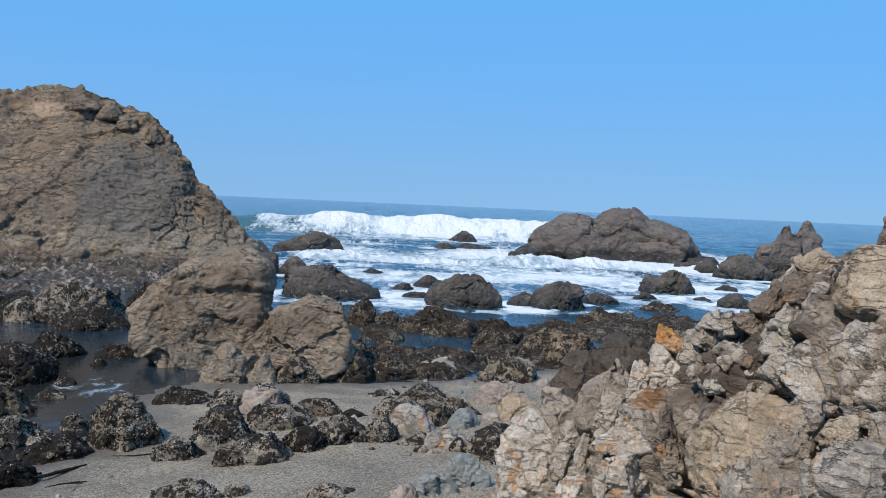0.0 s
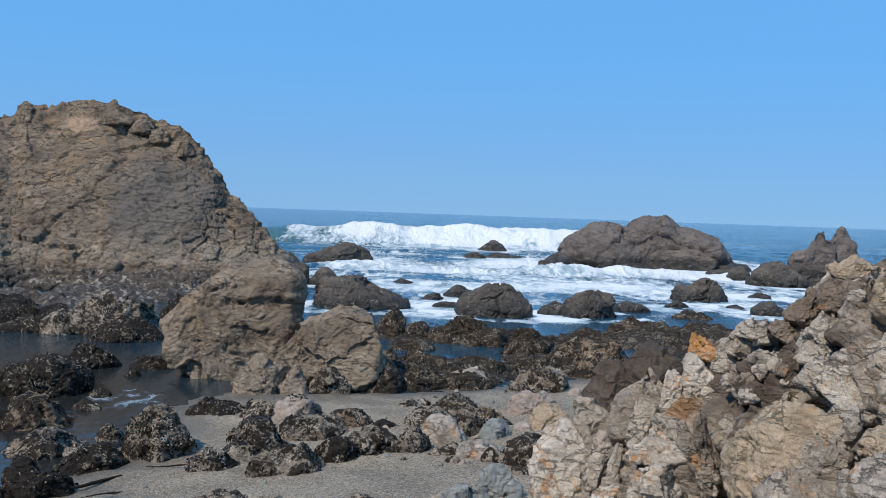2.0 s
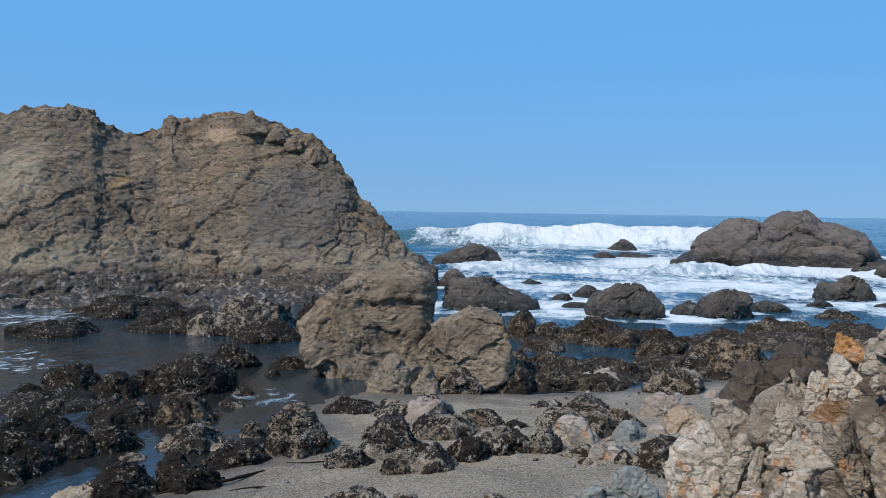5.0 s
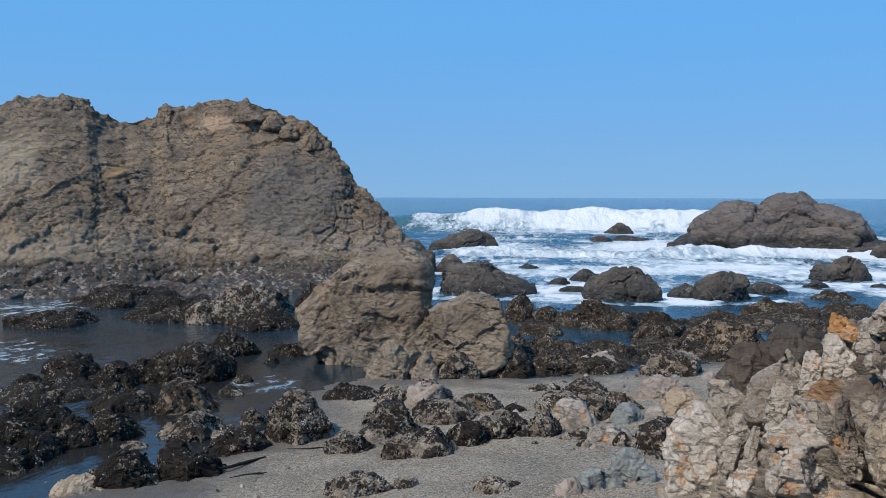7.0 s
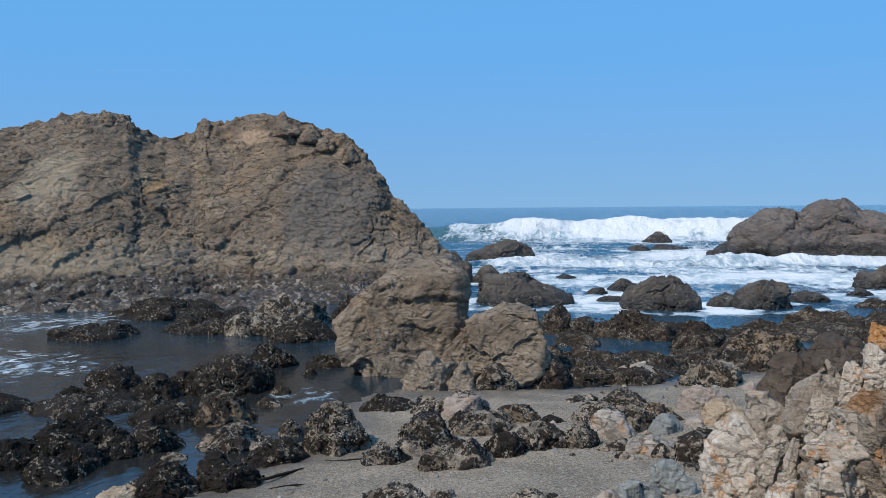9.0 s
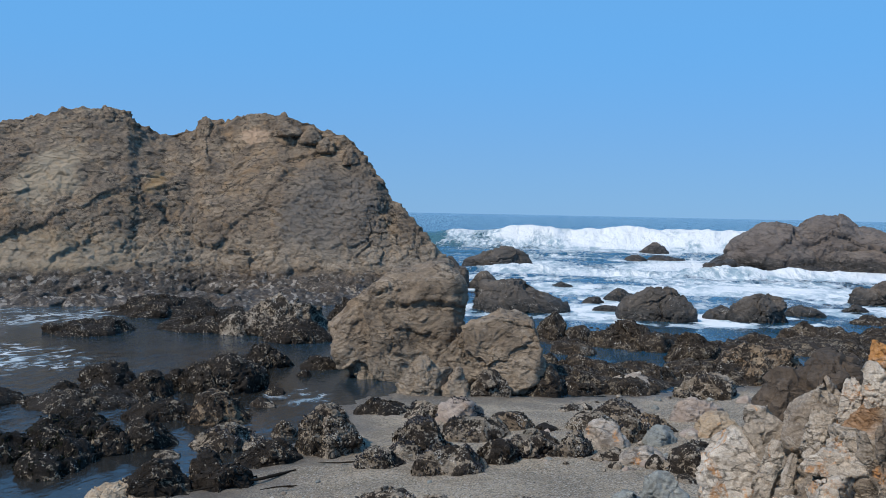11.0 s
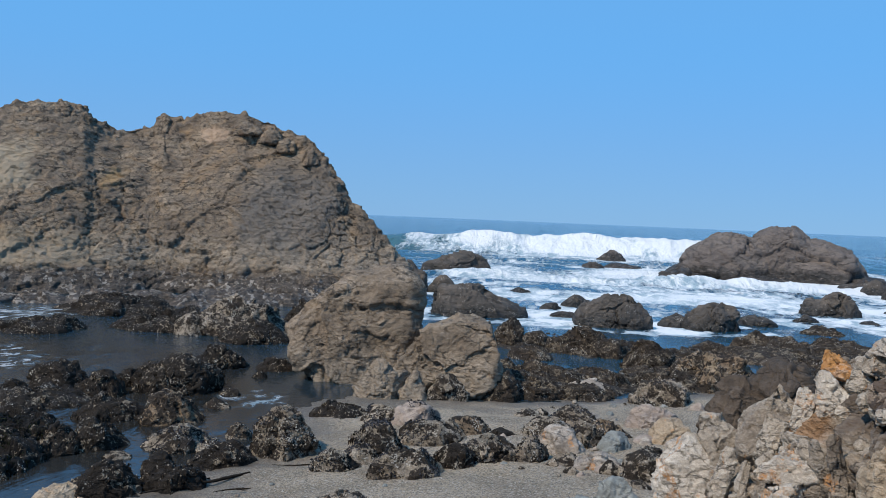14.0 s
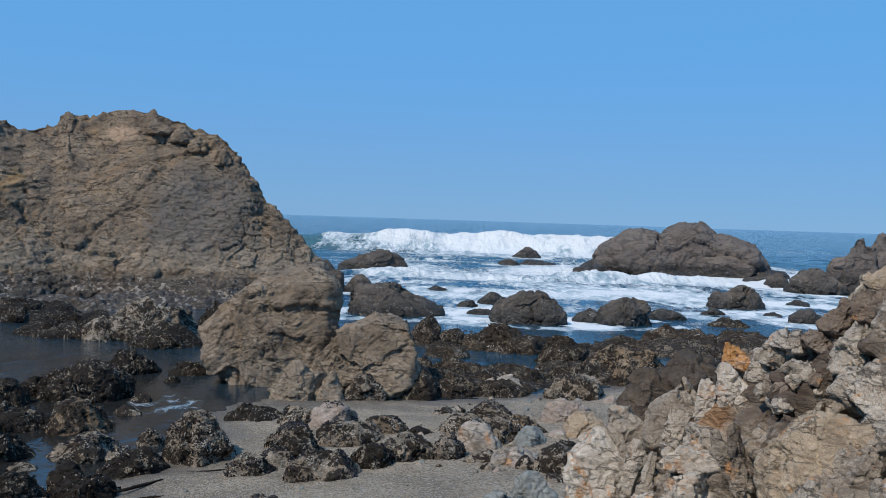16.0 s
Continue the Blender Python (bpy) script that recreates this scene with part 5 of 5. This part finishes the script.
def rubble(count, box, small, large, seed):
    """Loose stones wedged in the outcrop's face, within a stretch of it."""
    rng = np.random.RandomState(seed)
    p = face_points()
    lo, hi = np.array(box[:3]), np.array(box[3:])
    at = p[((p > lo) & (p < hi)).all(1)]
    for q in at[rng.choice(len(at), count, replace=False)]:
        s = rng.uniform(small, large) * rng.uniform(0.6, 1)
        ob = new("stone", PEBBLES[rng.randint(len(PEBBLES))])
        ob.parent = outcrop
        ob.matrix_basis = pose(q[0], q[1], q[2] - 0.4 * s, *rng.uniform(0, 360, 3)) @ Matrix.Diagonal((s, s * rng.uniform(0.7, 1.2), s * rng.uniform(0.7, 1.1), 1))


rubble(290, (1.22, 3.9, 2.72, 1.85, 5.0, 3.4), 0.04, 0.14, 5)
rubble(60, (0.6, 3.6, 1.9, 1.6, 5.6, 2.7), 0.02, 0.06, 6)
rubble(40, (1.4, 3.2, 2.5, 2.2, 3.9, 3.3), 0.02, 0.06, 7)

outcrop.matrix_basis = pose(0.03, 0.09, -0.02, 0, 0, -0.852)

# ---- boulders, islet and stack ----
rock("boulder", MOUND, 2.75, 13.2, 0.3, 1.9, 1.8, 1.42, -11, 231, "dark brown rough boulder beside the outcrop", level=7, peak=0.3, cuts=4)
rock("tide_pool_rock", KELP, -7.75, 11.6, -0.1, 3.3, 1.25, 0.55, 115, 233, "long dark green weed-covered rock in the tide pool", group="rocks in the tide pool", level=7, rough=0.08, weed=2600, barnacles=100, green=True)
rock("boulder", TAN, -4.66, 19.0, -0.1, 3.10, 2.1, 2.58, 14, 206, "big tan-brown craggy boulder at the pool's edge", level=7, rough=0.05, facet=0.6, crack=0.05, cuts=3, boxy=4,
     lumps=((0, 0, 0.45, 0.5, 0.5, 0.56), (-0.05, -0.1, 0.2, 0.42, 0.5, 0.5)), planes=((-0.55, 0.0, 1.0, 0.88), (-0.12, 0.0, 1.0, 0.88), (-0.10, -0.35, 1.0, 1.04), (-1.0, 0.0, -1.18, 0.36), (-0.15, -1.0, 0.35, 0.98), (0.95, 0.25, 0.1, 0.98)))
rock("boulder", TAN, -2.52, 17.95, -0.1, 2.45, 1.7, 1.68, 8, 207, "tan-brown craggy boulder leaning on a bigger one", level=7, rough=0.05, facet=0.6, crack=0.05, cuts=3, boxy=4,
     lumps=((0, 0, 0.45, 0.5, 0.5, 0.56),), planes=((-0.40, 0, 1.0, 0.93), (1.0, 0, 0.37, 1.10), (-0.1, -1.0, 0.4, 0.98)))
rock("boulder", TAN, -3.56, 16.95, -0.05, 1.20, 0.8, 0.80, 12, 211, "pale rounded boulder at the foot of a bigger one", level=6, rough=0.05)
rock("boulder", TAN, -2.98, 16.95, -0.05, 0.62, 0.6, 0.62, 10, 213, "pale rounded boulder at the foot of a bigger one", level=6, rough=0.05)
rock("mussel_rock", MUSSEL, -2.32, 17.0, -0.05, 0.90, 0.6, 0.58, 8, 215, "grey barnacled rock at the boulder's foot", level=6, barnacles=260)
islet = rock("islet", ISLET, 13.8, 66.2, -0.4, 14.9, 8.0, 4.38, -12, 221, "long brown islet with two humps and foam at its foot", "islet", level=7, rough=0.03, facet=0.5, cuts=0, boxy=3, fuse=16,
     lumps=((-0.21, -0.05, 0.0, 0.22, 0.46, 0.80), (0.03, 0.05, 0.1, 0.13, 0.42, 0.88), (0.18, 0.05, 0, 0.24, 0.42, 0.76), (-0.41, -0.1, 0, 0.09, 0.3, 0.26), (0.40, 0, 0, 0.11, 0.3, 0.26)), planes=((0.72, 0.0, 0.75, 1.12), (-0.62, 0, 0.6, 0.80)))
rock("sea_stack", ISLET, 22.4, 56.9, -0.3, 3.8, 3.2, 3.5, -21, 227, "jagged dark sea stack with a notched top", "sea stack", level=6, rough=0.12,  cuts=5,
     boxy=4, facet=0.7, lumps=((-0.12, 0, 0, 0.36, 0.45, 0.62), (0.10, 0, 0.2, 0.30, 0.36, 0.66), (0.02, 0, 0.5, 0.10, 0.3, 0.50), (0.34, 0, 0, 0.16, 0.4, 0.5)))
rock("sea_stack", ISLET, 30.2, 71.9, -0.3, 3.0, 2.6, 3.9, -22, 229, "rounded brown sea stack farther out", "sea stack", level=6)


build_sea()


# ---- driftwood on the sand ----
def stick(points, thick, seed, label):
    """A weathered branch, bent and tapering, along points of the sand."""
    rng = np.random.RandomState(seed)
    line = np.array(points, dtype=float)
    u = np.linspace(0, len(line) - 1, 26)
    p = np.stack([np.interp(u, np.arange(len(line)), line[:, k]) for k in range(2)], 1)
    p += rng.normal(scale=thick * 0.25, size=p.shape)
    z = sand_height(p[:, 0], p[:, 1]) + thick * 0.7 + 0.02
    p = np.column_stack([p, z])
    ahead = np.gradient(p, axis=0)
    ahead /= np.linalg.norm(ahead, axis=1, keepdims=True)
    side = np.cross(ahead, (0, 0, 1))
    over = np.cross(side, ahead)
    r = thick * np.interp(u, [0, u[-1] * 0.2, u[-1]], [0.5, 1.0, 0.35]) * rng.uniform(0.85, 1.15, len(u))
    ring = [p + r[:, None] * (side * math.cos(k * math.pi / 4) + over * math.sin(k * math.pi / 4)) for k in range(9)]
    ob = new("driftwood_stick", mesh_of("driftwood_stick", np.stack(ring, 1).reshape(-1, 3), grid_faces(len(u), 9), WEED))
    tagged(ob, label, "driftwood")


stick([(-4.05, 11.1), (-4.35, 10.62), (-4.7, 10.35), (-5.0, 10.0)], 0.022, 1, "thin dark driftwood branch lying on the sand")
stick([(-3.75, 10.35), (-4.0, 10.28), (-4.15, 10.15)], 0.012, 2, "short dark twig lying on the sand")
stick([(-3.35, 11.6), (-3.6, 11.52), (-3.9, 11.55)], 0.012, 3, "short dark twig lying on the sand")


# ---- crags and ledges that belong to the large masses ----
def attach(parent, name, material, x, y, z, w, d, h, turn, seed, label="", **form):
    p, faces = rock_shape(w, d, h, seed, 5, **form)
    ob = part(name, mesh_of(name, p, faces, material), parent, label)
    ob.matrix_basis = parent.matrix_basis.inverted() @ pose(x, y, z, 0, 0, turn)


CRAGS = [(-18.73, 38.93, 6.75, 0.9, 0.95), (-19.14, 38.73, 6.35, 0.6, 0.75), (-19.75, 38.42, 6.05, 0.5, 0.6), (-21.86, 37.26, 6.85, 1.0, 0.9), (-22.44, 36.91, 7.15, 0.9, 0.7), (-23.27, 36.39, 7.05, 1.1, 0.65), (-24.09, 35.86, 6.85, 0.9, 0.6), (-14.35, 40.75, 6.95, 1.2, 0.7), (-13.64, 40.99, 6.55, 0.9, 0.6), (-15.34, 40.38, 7.25, 1.4, 0.6), (-12.63, 41.31, 6.05, 0.8, 0.65), (-11.69, 41.59, 4.65, 0.8, 0.7), (-11.18, 41.73, 3.15, 0.7, 0.6), (-21.08, 37.71, 6.15, 0.5, 0.6)]
LEDGES = [(-20.09, 28.17, 3.0, 0.68), (-18.38, 28.84, 2.6, 0.62), (-16.48, 29.74, 3.2, 0.74), (-14.9, 30.56, 2.8, 0.68), (-13.36, 30.72, 3.4, 0.74), (-12.18, 31.74, 3.0, 0.86), (-10.95, 32.72, 3.2, 0.8), (-9.96, 34.07, 2.6, 0.86), (-9.14, 35.34, 2.4, 0.74), (-8.42, 37.06, 2.0, 0.68)]
for k, (x, y, z, w, h) in enumerate(CRAGS):
    x, y, z = nearer(x, y, z - (0.32 if x > -17 else 0.12))
    attach(HEADLAND, "crag", CLIFF, x, y, z, w, w * 1.1, h, math.degrees(math.atan2(-x, y)), 500 + k, cuts=5)
for k, (x, y, w, h) in enumerate(LEDGES):
    attach(HEADLAND, "ledge", CLIFF, x, y, -0.2, w, w * 0.8, h, math.degrees(math.atan2(-x, y)), 530 + k, "dark wet ledge at the foot")
attach(islet, "ledge", ISLET, 7.2, 62.6, -0.2, 3.4, 2.4, 1.0, -6, 551, "low wet ledge at the foot")
attach(islet, "ledge", ISLET, 12.6, 62.2, -0.2, 5.0, 2.2, 0.8, -10, 552, "low wet ledge at the foot")
attach(islet, "ledge", ISLET, 18.9, 63.0, -0.2, 4.2, 2.4, 0.9, -16, 553, "low wet ledge at the foot")

# ---- loose stones on the sand ----
rng = np.random.RandomState(77)
LOOSE = [mesh_of("stone", *rock_shape(1.0, 0.8, 0.5, 600 + k, 4, cuts=7), m) for k, m in enumerate((PALE, MUSSEL, BLUE, PALE, MUSSEL, PINK))]


def strew(count, x0, x1, y0, y1, small, large, name, label, group, bias=1.0):
    for _ in range(count):
        x, y = rng.uniform(x0, x1), rng.uniform(y0, y1)
        s = small + (large - small) * rng.rand() ** 2
        z = float(sand_height(np.array([x]), np.array([y]))[0])
        if z < 0.05:
            continue
        ob = new(name, LOOSE[rng.randint(len(LOOSE))])
        ob.matrix_basis = pose(x, y, z - 0.02, 0, 0, rng.uniform(0, 360)) @ Matrix.Diagonal((s, s, s * rng.uniform(0.6, 1.1), 1))
        tagged(ob, label, "stone", group)


strew(46, -0.2, 2.4, 10.6, 14.6, 0.10, 0.42, "stone", "flat grey stone lying among others on the sand", "pale stones on the sand")
strew(30, 0.2, 2.2, 8.6, 11.0, 0.06, 0.25, "stone", "small grey stone at the outcrop's foot", "pale stones on the sand")
strew(26, -3.4, 0.4, 11.0, 14.2, 0.05, 0.16, "pebble", "small pebble on coarse sand", "pebbles on the sand")
strew(40, -4.4, 0.6, 8.6, 11.2, 0.03, 0.10, "pebble", "small pebble on coarse sand", "pebbles on the sand")
strew(20, -1.2, 2.4, 15.0, 17.6, 0.08, 0.35, "stone", "dark stone at the reef's edge", "pale stones on the sand")
